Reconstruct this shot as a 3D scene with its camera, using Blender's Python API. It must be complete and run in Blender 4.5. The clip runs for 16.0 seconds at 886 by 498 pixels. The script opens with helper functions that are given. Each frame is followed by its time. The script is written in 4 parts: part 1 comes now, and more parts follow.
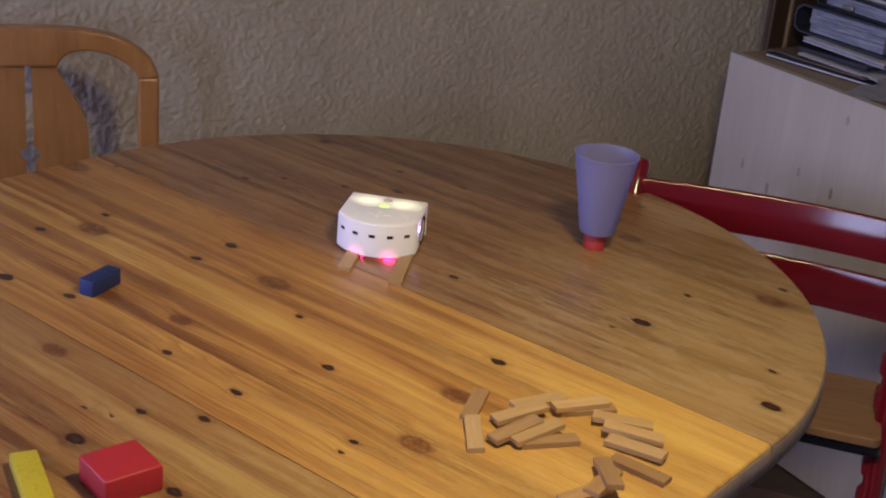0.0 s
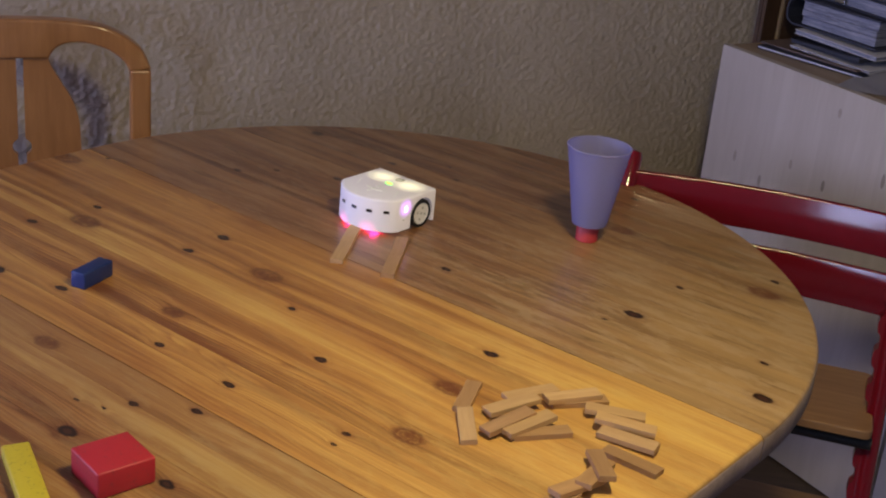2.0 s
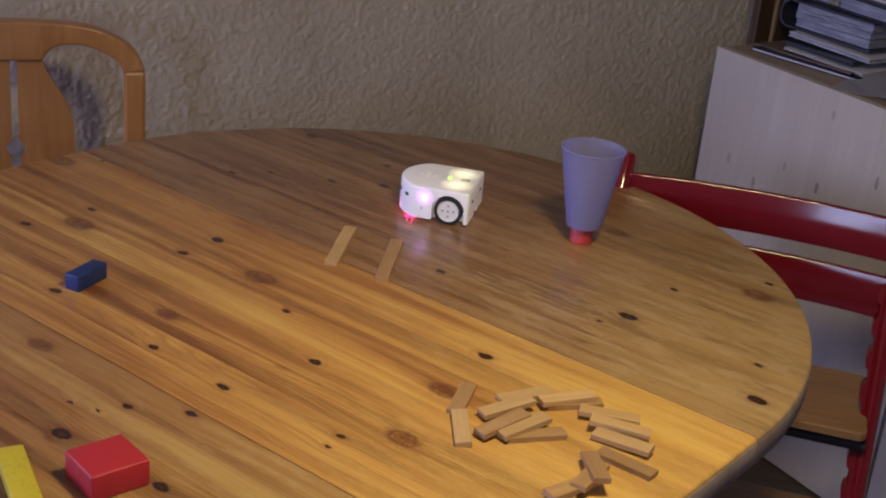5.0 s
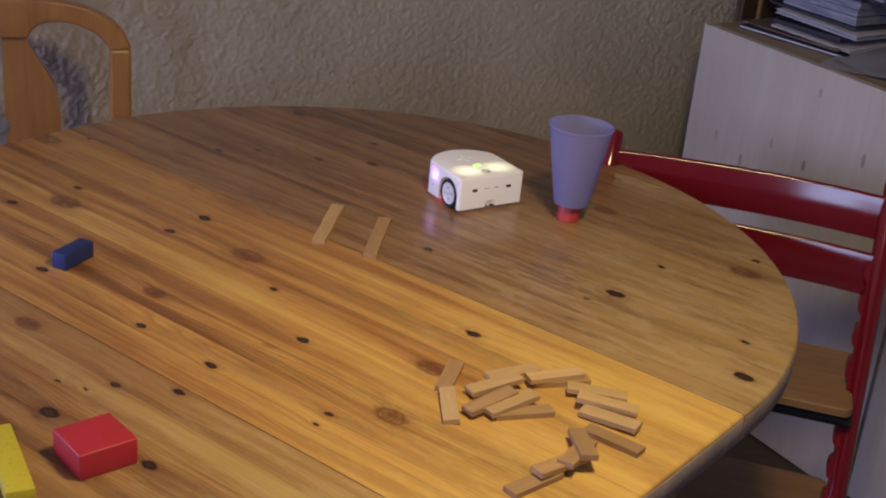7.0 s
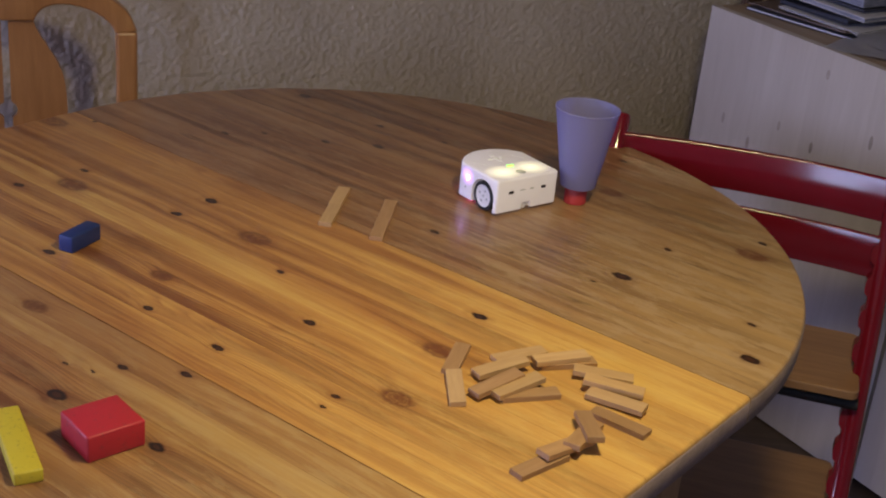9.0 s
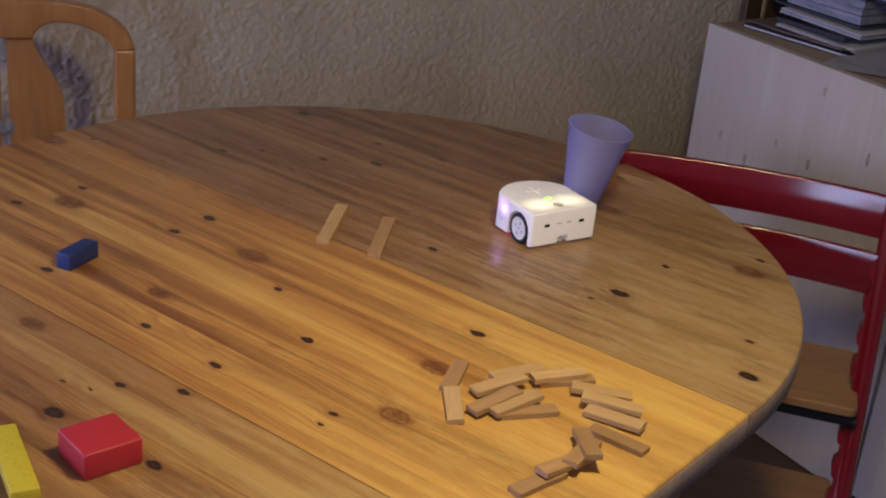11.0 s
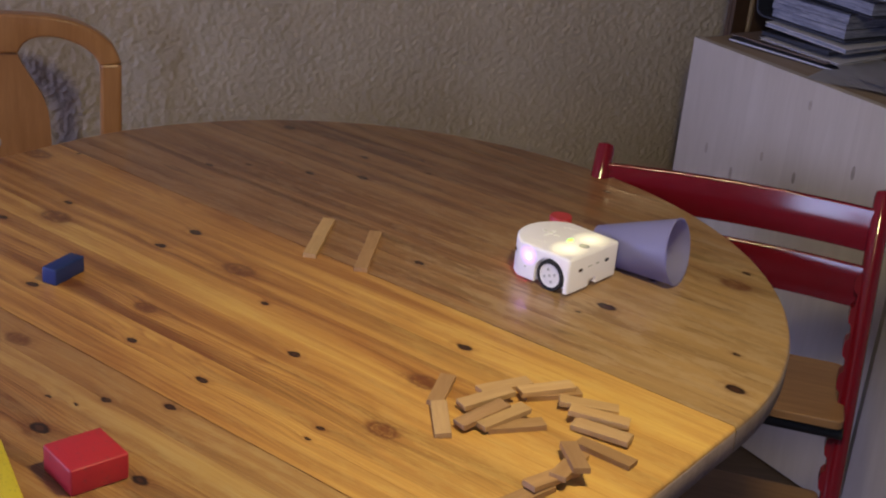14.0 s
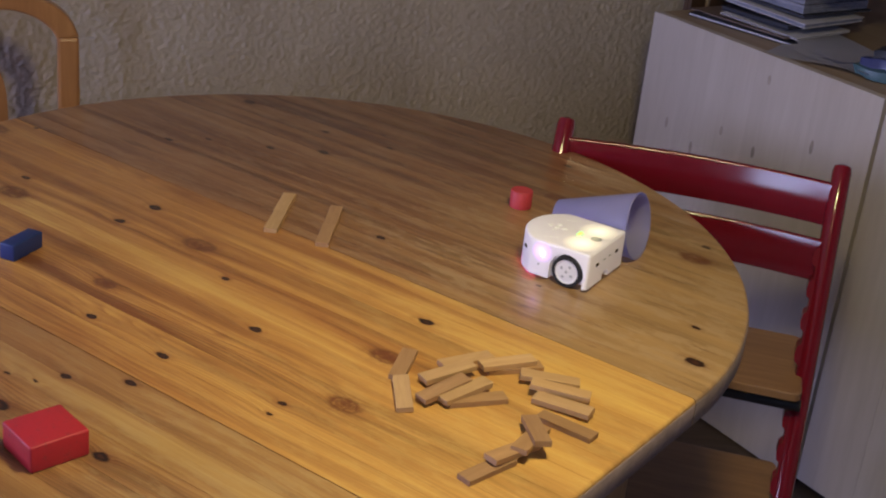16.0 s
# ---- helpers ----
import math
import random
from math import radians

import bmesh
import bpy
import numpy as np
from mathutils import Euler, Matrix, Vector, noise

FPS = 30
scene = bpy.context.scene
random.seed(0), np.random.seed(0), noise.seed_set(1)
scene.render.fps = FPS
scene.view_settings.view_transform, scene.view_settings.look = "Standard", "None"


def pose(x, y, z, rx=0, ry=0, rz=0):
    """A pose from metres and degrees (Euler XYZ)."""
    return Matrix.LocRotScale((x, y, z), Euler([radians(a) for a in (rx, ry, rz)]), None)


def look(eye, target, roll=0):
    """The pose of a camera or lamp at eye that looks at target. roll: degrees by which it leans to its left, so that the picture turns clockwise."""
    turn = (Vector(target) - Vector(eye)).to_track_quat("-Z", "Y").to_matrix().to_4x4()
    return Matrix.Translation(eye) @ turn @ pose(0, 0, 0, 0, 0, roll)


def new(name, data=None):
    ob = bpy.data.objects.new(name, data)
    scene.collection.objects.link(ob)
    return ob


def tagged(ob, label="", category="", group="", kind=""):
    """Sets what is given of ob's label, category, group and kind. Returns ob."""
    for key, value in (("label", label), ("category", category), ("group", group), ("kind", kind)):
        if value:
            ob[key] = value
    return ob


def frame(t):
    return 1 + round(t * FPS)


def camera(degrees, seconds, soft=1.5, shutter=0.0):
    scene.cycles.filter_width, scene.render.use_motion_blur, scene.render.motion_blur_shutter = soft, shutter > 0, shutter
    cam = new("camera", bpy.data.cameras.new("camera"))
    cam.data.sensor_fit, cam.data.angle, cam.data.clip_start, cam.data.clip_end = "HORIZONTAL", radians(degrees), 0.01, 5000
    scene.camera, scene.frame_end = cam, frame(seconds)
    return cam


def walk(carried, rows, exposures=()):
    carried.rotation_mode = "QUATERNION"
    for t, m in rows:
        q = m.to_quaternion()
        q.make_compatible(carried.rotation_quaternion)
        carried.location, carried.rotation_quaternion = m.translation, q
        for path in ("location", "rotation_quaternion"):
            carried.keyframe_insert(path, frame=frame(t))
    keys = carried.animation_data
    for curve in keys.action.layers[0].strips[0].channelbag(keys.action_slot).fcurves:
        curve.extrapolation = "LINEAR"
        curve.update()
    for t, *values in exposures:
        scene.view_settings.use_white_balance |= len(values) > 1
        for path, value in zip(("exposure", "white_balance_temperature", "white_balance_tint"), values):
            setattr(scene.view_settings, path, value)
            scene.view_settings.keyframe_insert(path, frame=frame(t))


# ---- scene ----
EXPOSURE = 0.0
SIDE_POWER, REAR_POWER, LAMP_POWER = 68.0, 30.0, 11.1
# ---------------------------------------------------------------- camera
EYE = (0.0, 0.0, 1.477)
CAMERA_ROWS = [
    (0, 67.54, -4.94, 1.07), (0.5, 67.29, -4.90, 1.04), (1, 66.96, -5.00, 0.99), (1.5, 66.99, -5.01, 0.93),
    (2, 67.23, -5.06, 0.77), (2.5, 67.25, -5.02, 0.74), (3, 67.26, -5.05, 0.75), (4.2, 67.31, -5.10, 0.60),
    (5.3, 67.35, -5.14, 0.44), (5.4, 67.36, -5.20, 0.16), (5.5, 67.37, -5.22, 0.11), (6, 66.75, -5.21, 0.13),
    (6.5, 66.50, -5.21, 0.08), (7, 66.44, -5.23, 0.0), (7.5, 66.44, -5.25, -0.01), (8, 65.26, -4.94, 0.30),
    (8.1, 65.00, -4.94, 0.32), (8.5, 65.38, -5.00, 0.30), (9, 65.67, -5.11, 0.25), (10.2, 66.2, -5.10, 0.17),
    (11.5, 66.55, -5.09, 0.09), (12, 66.71, -5.13, -0.06), (12.5, 66.80, -5.11, -0.10), (13, 66.99, -5.10, -0.11),
    (13.5, 67.10, -5.09, -0.13), (14, 67.06, -5.20, -0.43), (14.5, 66.79, -5.31, -0.74), (15, 66.44, -5.46, -1.22),
    (15.5, 66.30, -5.54, -1.58), (16, 66.12, -5.72, -2.02)]
cam = camera(36.77, 16.0, soft=2.1)
walk(cam, [(t, pose(*EYE, rx, ry, rz)) for t, rx, ry, rz in CAMERA_ROWS], exposures=[(0, EXPOSURE), (16, EXPOSURE)])

# ---------------------------------------------------------------- light
world = bpy.data.worlds.new("sky")
scene.world = world
world.use_nodes = True
wn = world.node_tree.nodes
sky = wn.new("ShaderNodeTexSky")
sky.sky_type, sky.sun_disc, sky.sun_elevation, sky.sun_rotation = "NISHITA", False, radians(30), radians(60)
wn["Background"].inputs["Strength"].default_value = 0.12
world.node_tree.links.new(sky.outputs[0], wn["Background"].inputs["Color"])


def window_light(name, m, w, h, power, color):
    d = bpy.data.lights.new(name, "AREA")
    d.shape, d.size, d.size_y, d.energy, d.color = "RECTANGLE", w, h, power, color
    ob = new(name, d)
    ob.matrix_basis = m
    return ob


# daylight that enters through the window in the side wall and the one behind the camera
window_light("side_window_daylight", look((-3.34, 0.96, 1.27), (0.3, 1.7, 0.85)), 0.84, 0.64, SIDE_POWER, (0.52, 0.55, 1.0))
window_light("rear_window_daylight", look((-1.40, -1.945, 1.55), (-0.15, 1.6, 0.9)), 0.72, 1.1, REAR_POWER, (0.48, 0.59, 1.0))
# bulb at the shade rim of an assumed pendant in front of the table
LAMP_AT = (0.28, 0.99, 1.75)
window_light("assumed_pendant_bulb", look(LAMP_AT, (LAMP_AT[0] + 0.02, LAMP_AT[1] + 0.20, 0.75)), 0.2, 0.2, LAMP_POWER, (1.0, 0.84, 0.45)).data.shape = "DISK"


# ---------------------------------------------------------------- materials
class Mat:
    """A small writer of node materials."""

    def __init__(self, name, rough=0.5, metal=0.0, coat=0.0):
        self.m = bpy.data.materials.new(name)
        self.m.use_nodes = True
        self.t = self.m.node_tree
        self.b = self.t.nodes["Principled BSDF"]
        self.b.inputs["Roughness"].default_value = rough
        self.b.inputs["Metallic"].default_value = metal
        self.b.inputs["Coat Weight"].default_value = coat

    def n(self, kind, **sets):
        node = self.t.nodes.new("ShaderNode" + kind)
        for k, v in sets.items():
            if k == "operation":
                node.operation = v
            elif k == "blend_type":
                node.blend_type = v
            elif k == "data_type":
                node.data_type = v
            else:
                node.inputs[k.replace("_", " ")].default_value = v
        return node

    def l(self, a, b):
        self.t.links.new(a, b)

    def coords(self, scale=(1, 1, 1), kind="Object", turn=0.0):
        c = self.n("TexCoord")
        mp = self.n("Mapping")
        mp.inputs["Scale"].default_value = scale
        mp.inputs["Rotation"].default_value = (0, 0, turn)
        self.l(c.outputs[kind], mp.inputs["Vector"])
        return mp.outputs[0]

    def noise(self, vec, scale, detail=4.0, rough=0.55):
        nd = self.n("TexNoise", Scale=scale, Detail=detail, Roughness=rough)
        self.l(vec, nd.inputs["Vector"])
        return nd.outputs["Fac"]

    def ramp(self, fac, stops):
        r = self.n("ValToRGB")
        e = r.color_ramp.elements
        while len(e) < len(stops):
            e.new(0.5)
        for el, (p, c) in zip(e, stops):
            el.position, el.color = p, (*c, 1) if len(c) == 3 else c
        self.l(fac, r.inputs[0])
        return r.outputs[0]

    def mix(self, fac, a, b, blend="MIX"):
        m = self.n("Mix", data_type="RGBA", blend_type=blend)
        for sock, v in ((0, fac), (6, a), (7, b)):
            if isinstance(v, (int, float)):
                m.inputs[sock].default_value = v
            elif isinstance(v, tuple):
                m.inputs[sock].default_value = (*v, 1)
            else:
                self.l(v, m.inputs[sock])
        return m.outputs[2]

    def math(self, op, a, b=0.0):
        m = self.n("Math", operation=op)
        for i, v in enumerate((a, b)):
            if isinstance(v, (int, float)):
                m.inputs[i].default_value = v
            else:
                self.l(v, m.inputs[i])
        return m.outputs[0]

    def color(self, v):
        if isinstance(v, tuple):
            self.b.inputs["Base Color"].default_value = (*v, 1)
        else:
            self.l(v, self.b.inputs["Base Color"])

    def bump(self, h, strength=0.3, dist=0.001):
        bp = self.n("Bump", Strength=strength, Distance=dist)
        self.l(h, bp.inputs["Height"])
        self.l(bp.outputs[0], self.b.inputs["Normal"])


def plain(name, color, rough=0.5, var=0.12, scale=25.0, coat=0.0, bump=0.1, metal=0.0):
    """Paint, plastic and the like: one colour with faint blotches and fine grain."""
    w = Mat(name, rough, metal, coat)
    v = w.coords()
    blot = w.noise(v, scale)
    fine = w.noise(v, scale * 14)
    c2 = tuple(min(1, c * (1 - var)) for c in color)
    w.color(w.mix(w.math("MULTIPLY", blot, 1.2), tuple(min(1, c * (1 + var * 0.5)) for c in color), c2))
    rr = w.n("MapRange", To_Min=max(0, rough - 0.07), To_Max=min(1, rough + 0.09))
    w.l(fine, rr.inputs[0])
    w.l(rr.outputs[0], w.b.inputs["Roughness"])
    if bump:
        w.bump(fine, bump, 0.0004)
    return w.m


def glow(name, color, strength):
    w = Mat(name)
    w.color(color)
    w.b.inputs["Emission Color"].default_value = (*color, 1)
    w.b.inputs["Emission Strength"].default_value = strength
    return w.m


def wood(name, light, dark, rough=0.4, stretch=9.0, scale=9.0, coat=0.0, axis=0, spread=0.25, knots=0):
    """Boards with grain along one axis; each piece differs a little."""
    w = Mat(name, rough, 0, coat)
    tc = w.n("TexCoord")
    info = w.n("ObjectInfo")
    off = w.n("VectorMath", operation="MULTIPLY_ADD")
    w.l(info.outputs["Random"], off.inputs[0])
    off.inputs[1].default_value = (17, 5, 31)
    w.l(tc.outputs["Object"], off.inputs[2])
    mp = w.n("Mapping")
    mp.inputs["Scale"].default_value = [1.0 / stretch if i == axis else 1.0 for i in range(3)]
    w.l(off.outputs[0], mp.inputs[0])
    v = mp.outputs[0]
    warp = w.noise(v, scale * 2, 2)
    grain = w.noise(v, scale * 11, 6, 0.65)
    ring = w.noise(v, scale * 2.6, 3)
    f = w.math("ADD", w.math("MULTIPLY", grain, 0.55), w.math("MULTIPLY", ring, 0.5))
    col = w.ramp(f, [(0.34, dark), (0.52, tuple((a + b) / 2 for a, b in zip(light, dark))), (0.68, light)])
    tint = w.n("HueSaturation")
    mr = w.n("MapRange", To_Min=1 - spread, To_Max=1 + spread)
    w.l(info.outputs["Random"], mr.inputs[0])
    w.l(mr.outputs[0], tint.inputs["Value"])
    w.l(col, tint.inputs["Color"])
    out = tint.outputs[0]
    if knots:
        vo = w.n("TexVoronoi", Scale=knots)
        mk = w.n("Mapping")
        mk.inputs["Scale"].default_value = [0.34 if i == axis else 1.0 for i in range(3)]
        w.l(off.outputs[0], mk.inputs[0])
        w.l(mk.outputs[0], vo.inputs["Vector"])
        out = w.mix(w.ramp(vo.outputs["Distance"], [(0.045, (0.85, 0.85, 0.85)), (0.095, (0, 0, 0))]), out, tuple(c * 0.35 for c in dark))
    w.color(out)
    w.bump(grain, 0.12, 0.0006)
    return w.m


# ---------------------------------------------------------------- mesh helpers
def part(name, bm, material, parent=None, label="", smooth=False):
    me = bpy.data.meshes.new(name)
    bmesh.ops.recalc_face_normals(bm, faces=bm.faces)
    bm.to_mesh(me)
    bm.free()
    me.materials.append(material)
    for p in me.polygons:
        p.use_smooth = smooth
    ob = new(name, me)
    if smooth:
        me.set_sharp_from_angle(angle=radians(38))
    if parent:
        ob.parent = parent
    if label:
        tagged(ob, label)
    return ob


def empty(name, m, label, category, group="", kind=""):
    ob = new(name)
    ob.empty_display_size = 0.05
    ob.matrix_basis = m
    return tagged(ob, label, category, group, kind)


def box(sx, sy, sz, at=(0, 0, 0), bevel=0.0, seg=2, turn=None):
    """A box whose middle is at the given place."""
    bm = bmesh.new()
    m = Matrix.Translation(at) @ (turn or Matrix.Identity(4)) @ Matrix.Diagonal((sx, sy, sz, 1))
    bmesh.ops.create_cube(bm, size=1, matrix=m)
    if bevel:
        bmesh.ops.bevel(bm, geom=list(bm.edges), offset=bevel, segments=seg, affect="EDGES", profile=0.5)
    return bm


def prism(outline, z0, z1, bevel=0.0, seg=2):
    """An outline in the plan, made solid between two heights."""
    bm = bmesh.new()
    f = bm.faces.new([bm.verts.new((x, y, z0)) for x, y in outline])
    r = bmesh.ops.extrude_face_region(bm, geom=[f])
    bmesh.ops.translate(bm, vec=(0, 0, z1 - z0), verts=[v for v in r["geom"] if isinstance(v, bmesh.types.BMVert)])
    if bevel:
        bmesh.ops.recalc_face_normals(bm, faces=bm.faces)
        es = [e for e in bm.edges if all(abs(v.co.z - z1) < 1e-6 for v in e.verts)]
        bmesh.ops.bevel(bm, geom=es, offset=bevel, segments=seg, affect="EDGES", profile=0.5)
    return bm


def lathe(profile, n=40, closed=False):
    """A profile of (radius, height) turned about z."""
    bm = bmesh.new()
    rings = []
    for r, z in profile:
        if r < 1e-6:
            rings.append([bm.verts.new((0, 0, z))])
        else:
            rings.append([bm.verts.new((r * math.cos(2 * math.pi * i / n), r * math.sin(2 * math.pi * i / n), z)) for i in range(n)])
    pairs = list(zip(rings, rings[1:])) + ([(rings[-1], rings[0])] if closed else [])
    for a, b in pairs:
        for i in range(n):
            j = (i + 1) % n
            vs = [a[i % len(a)], a[j % len(a)], b[j % len(b)], b[i % len(b)]]
            u = []
            for v in vs:
                if v not in u:
                    u.append(v)
            if len(u) > 2:
                bm.faces.new(u)
    return bm


def tube(points, radius, n=12, flat=1.0, up=(0, 0, 1)):
    """A round or flattened bar along points; radius may be one number or one for each point."""
    bm = bmesh.new()
    pts = [Vector(p) for p in points]
    rad = radius if isinstance(radius, (list, tuple)) else [radius] * len(pts)
    rings = []
    for i, p in enumerate(pts):
        d = (pts[min(i + 1, len(pts) - 1)] - pts[max(i - 1, 0)]).normalized()
        s = d.cross(Vector(up)).normalized()
        w = s.cross(d)
        rings.append([bm.verts.new(p + rad[i] * (flat * math.cos(2 * math.pi * k / n) * s + math.sin(2 * math.pi * k / n) * w)) for k in range(n)])
    for a, b in zip(rings, rings[1:]):
        for k in range(n):
            bm.faces.new([a[k], a[(k + 1) % n], b[(k + 1) % n], b[k]])
    bm.faces.new(rings[0][::-1])
    bm.faces.new(rings[-1])
    return bm


def joined(*bms):
    """Several bmeshes as one."""
    out = bmesh.new()
    for b in bms:
        me = bpy.data.meshes.new("tmp")
        b.to_mesh(me)
        b.free()
        out.from_mesh(me)
        bpy.data.meshes.remove(me)
    return out


def moved(bm, m):
    bmesh.ops.transform(bm, matrix=m, verts=bm.verts)
    return bm

# ---------------------------------------------------------------- the room
TOP = 0.75                     # height of the tabletop
WALL_A, WALL_B = Vector((-3.5, 1.405, 0)), Vector((2.6, 3.845, 0))   # foot of the rough-plastered wall
plaster = Mat("rough_plaster", 0.85)
pv = plaster.coords()
plaster.color(plaster.ramp(plaster.noise(pv, 3.0), [(0.35, (0.44, 0.366, 0.292)), (0.65, (0.52, 0.438, 0.354))]))
plaster.bump(plaster.noise(pv, 230, 5, 0.7), 0.55, 0.0028)
white_paint = plain("white_wall_paint", (0.55, 0.51, 0.45), 0.8, 0.06, 3)
floor_wood = wood("dark_floor_wood", (0.075, 0.05, 0.035), (0.03, 0.02, 0.015), 0.5)


def plaster_wall():
    """Wall with a lumpy trowelled coat: relief is real where it is seen."""
    along = (WALL_B - WALL_A)
    length = along.length
    ux = along.normalized()
    nrm = Vector((ux.y, -ux.x, 0))     # towards the room
    bm = bmesh.new()
    xs = list(np.arange(0, 2.58, 0.1)) + list(np.arange(2.58, 4.62, 0.0034)) + list(np.arange(4.62, length + 0.1, 0.1))
    zs = list(np.arange(0, 0.42, 0.06)) + list(np.arange(0.42, 1.28, 0.0034)) + list(np.arange(1.28, 2.51, 0.06))
    rows = []
    for z in zs:
        row = []
        for s in xs:
            p = Vector((s, 0, z))
            fine = 2.58 < s < 4.62 and 0.4 < z < 1.3
            q = p * 1.0
            h = noise.noise(q * 48) * 0.45 + noise.noise(q * 110 + Vector((3, 1, 0))) * 0.65 + noise.noise(q * 190) * 0.65 - 0.9 * max(0.0, noise.noise(q * 78 + Vector((9, 2, 5))) - 0.15) if fine else 0.0
            row.append(bm.verts.new(WALL_A + ux * s + nrm * (0.0025 * h) + Vector((0, 0, z))))
        rows.append(row)
    for a, b in zip(rows, rows[1:]):
        for i in range(len(a) - 1):
            bm.faces.new([a[i], a[i + 1], b[i + 1], b[i]])
    ob = part("wall_north", bm, plaster.m, None, smooth=True)
    back = part("wall_backing", moved(box(length, 0.2, 2.5, (length / 2, 0.112, 1.25)), Matrix.Translation(WALL_A) @ Matrix.Rotation(math.atan2(ux.y, ux.x), 4, "Z")), white_paint, ob)
    tagged(ob, "lumpy grey-beige rough-plastered wall", "wall", kind="structure")


plaster_wall()
tagged(part("floor", box(6.3, 6.4, 0.1, (-0.5, 1.0, -0.05)), floor_wood), "dark wooden floor", "floor", kind="structure")
tagged(part("ceiling", box(6.3, 6.4, 0.1, (-0.5, 1.0, 2.555)), white_paint), "white painted ceiling", "ceiling", kind="structure")


def wall_with_window(name, m, length, x0, x1, z0, z1):
    """A plain wall of 0.2 m with a window opening through it, along local x."""
    bm = joined(box(x0, 0.2, 2.5, (x0 / 2, 0, 1.25)), box(length - x1, 0.2, 2.5, ((length + x1) / 2, 0, 1.25)),
                box(x1 - x0, 0.2, z0, ((x0 + x1) / 2, 0, z0 / 2)), box(x1 - x0, 0.2, 2.5 - z1, ((x0 + x1) / 2, 0, (z1 + 2.5) / 2)))
    ob = part(name, bm, white_paint)
    ob.matrix_basis = m
    tagged(ob, "white painted wall with a window", "wall", kind="structure")


wall_with_window("wall_west", Matrix.Translation((-3.5, -2.0, 0)) @ Matrix.Rotation(radians(90), 4, "Z"), 3.6, 2.3, 3.4, 0.95, 2.2)
wall_with_window("wall_south", Matrix.Translation((-3.4, -2.0, 0)), 6.0, 1.60, 2.40, 0.95, 2.2)
tagged(part("wall_east", box(0.2, 6.2, 2.5, (2.6, 0.9, 1.25)), white_paint), "white painted wall", "wall", kind="structure")



def window(name, m, w, h, bars):
    """A white casement in its opening: frame, mullions and sill; local x along the wall, z up."""
    ob = part(name, joined(box(0.06, 0.07, h, (0.03, 0, h / 2), 0.004, 1), box(0.06, 0.07, h, (w - 0.03, 0, h / 2), 0.004, 1),
                           box(w, 0.07, 0.06, (w / 2, 0, 0.03), 0.004, 1), box(w, 0.07, 0.06, (w / 2, 0, h - 0.03), 0.004, 1)), white_paint)
    ob.matrix_basis = m
    for x in bars:
        part("mullion", box(0.10, 0.06, h - 0.1, (x, 0.002, h / 2), 0.004, 1), white_paint, ob)
    part("window_sill", box(w + 0.1, 0.16, 0.03, (w / 2, 0.11, -0.016), 0.004, 1), white_paint, ob)
    tagged(ob, "white painted casement window", "window", kind="structure")


window("window_1", Matrix.Translation((-1.80, -1.90, 0.952)), 0.80, 1.246, (0.205,))
window("window_2", Matrix.Translation((-3.41, 0.3, 0.952)) @ Matrix.Rotation(radians(90), 4, "Z") @ Matrix.Diagonal((1, -1, 1, 1)), 1.1, 1.246, (0.55,))

# ---------------------------------------------------------------- dining table
BOARDS = -38.4                 # direction of its boards
TABLE = pose(-0.058, 1.668, 0, 0, 0, BOARDS)
RADIUS, LEAF, THICK = 0.600, 0.45, 0.034
JOINT_FAR, JOINT_NEAR = -0.014, -0.426          # where the leaf meets the two halves
KNOTS_LARGE = [(-0.530, 1.711), (0.103, 1.427), (0.421, 1.373), (-0.097, 1.376), (-0.266, 1.712), (-0.335, 1.175), (-0.433, 1.507),
               (-0.184, 2.209), (0.293, 1.575), (-0.046, 1.987), (-0.525, 1.546), (0.125, 1.043), (-0.218, 1.094)]
KNOTS_RED = [(-0.286, 1.466), (0.011, 1.221), (-0.190, 1.599), (-0.410, 1.362), (0.055, 1.333), (-0.461, 1.728), (0.313, 1.872), (0.487, 1.680), (-0.554, 1.976)]
KNOTS_SMALL = [(0.369, 1.675), (0.511, 1.724), (0.046, 1.669), (0.442, 1.464), (-0.283, 1.240), (-0.191, 1.299), (-0.054, 1.215),
               (-0.285, 1.379), (-0.303, 1.657), (-0.289, 1.988), (-0.048, 2.086), (0.058, 2.033), (0.348, 2.016), (-0.459, 1.784),
               (-0.145, 1.504), (-0.214, 1.235), (-0.131, 1.989)]
KNOTS_FAINT = [(-0.311, 1.226), (-0.343, 1.239), (-0.228, 2.004), (0.253, 1.553), (-0.066, 1.192), (-0.494, 1.991), (0.047, 2.092)]


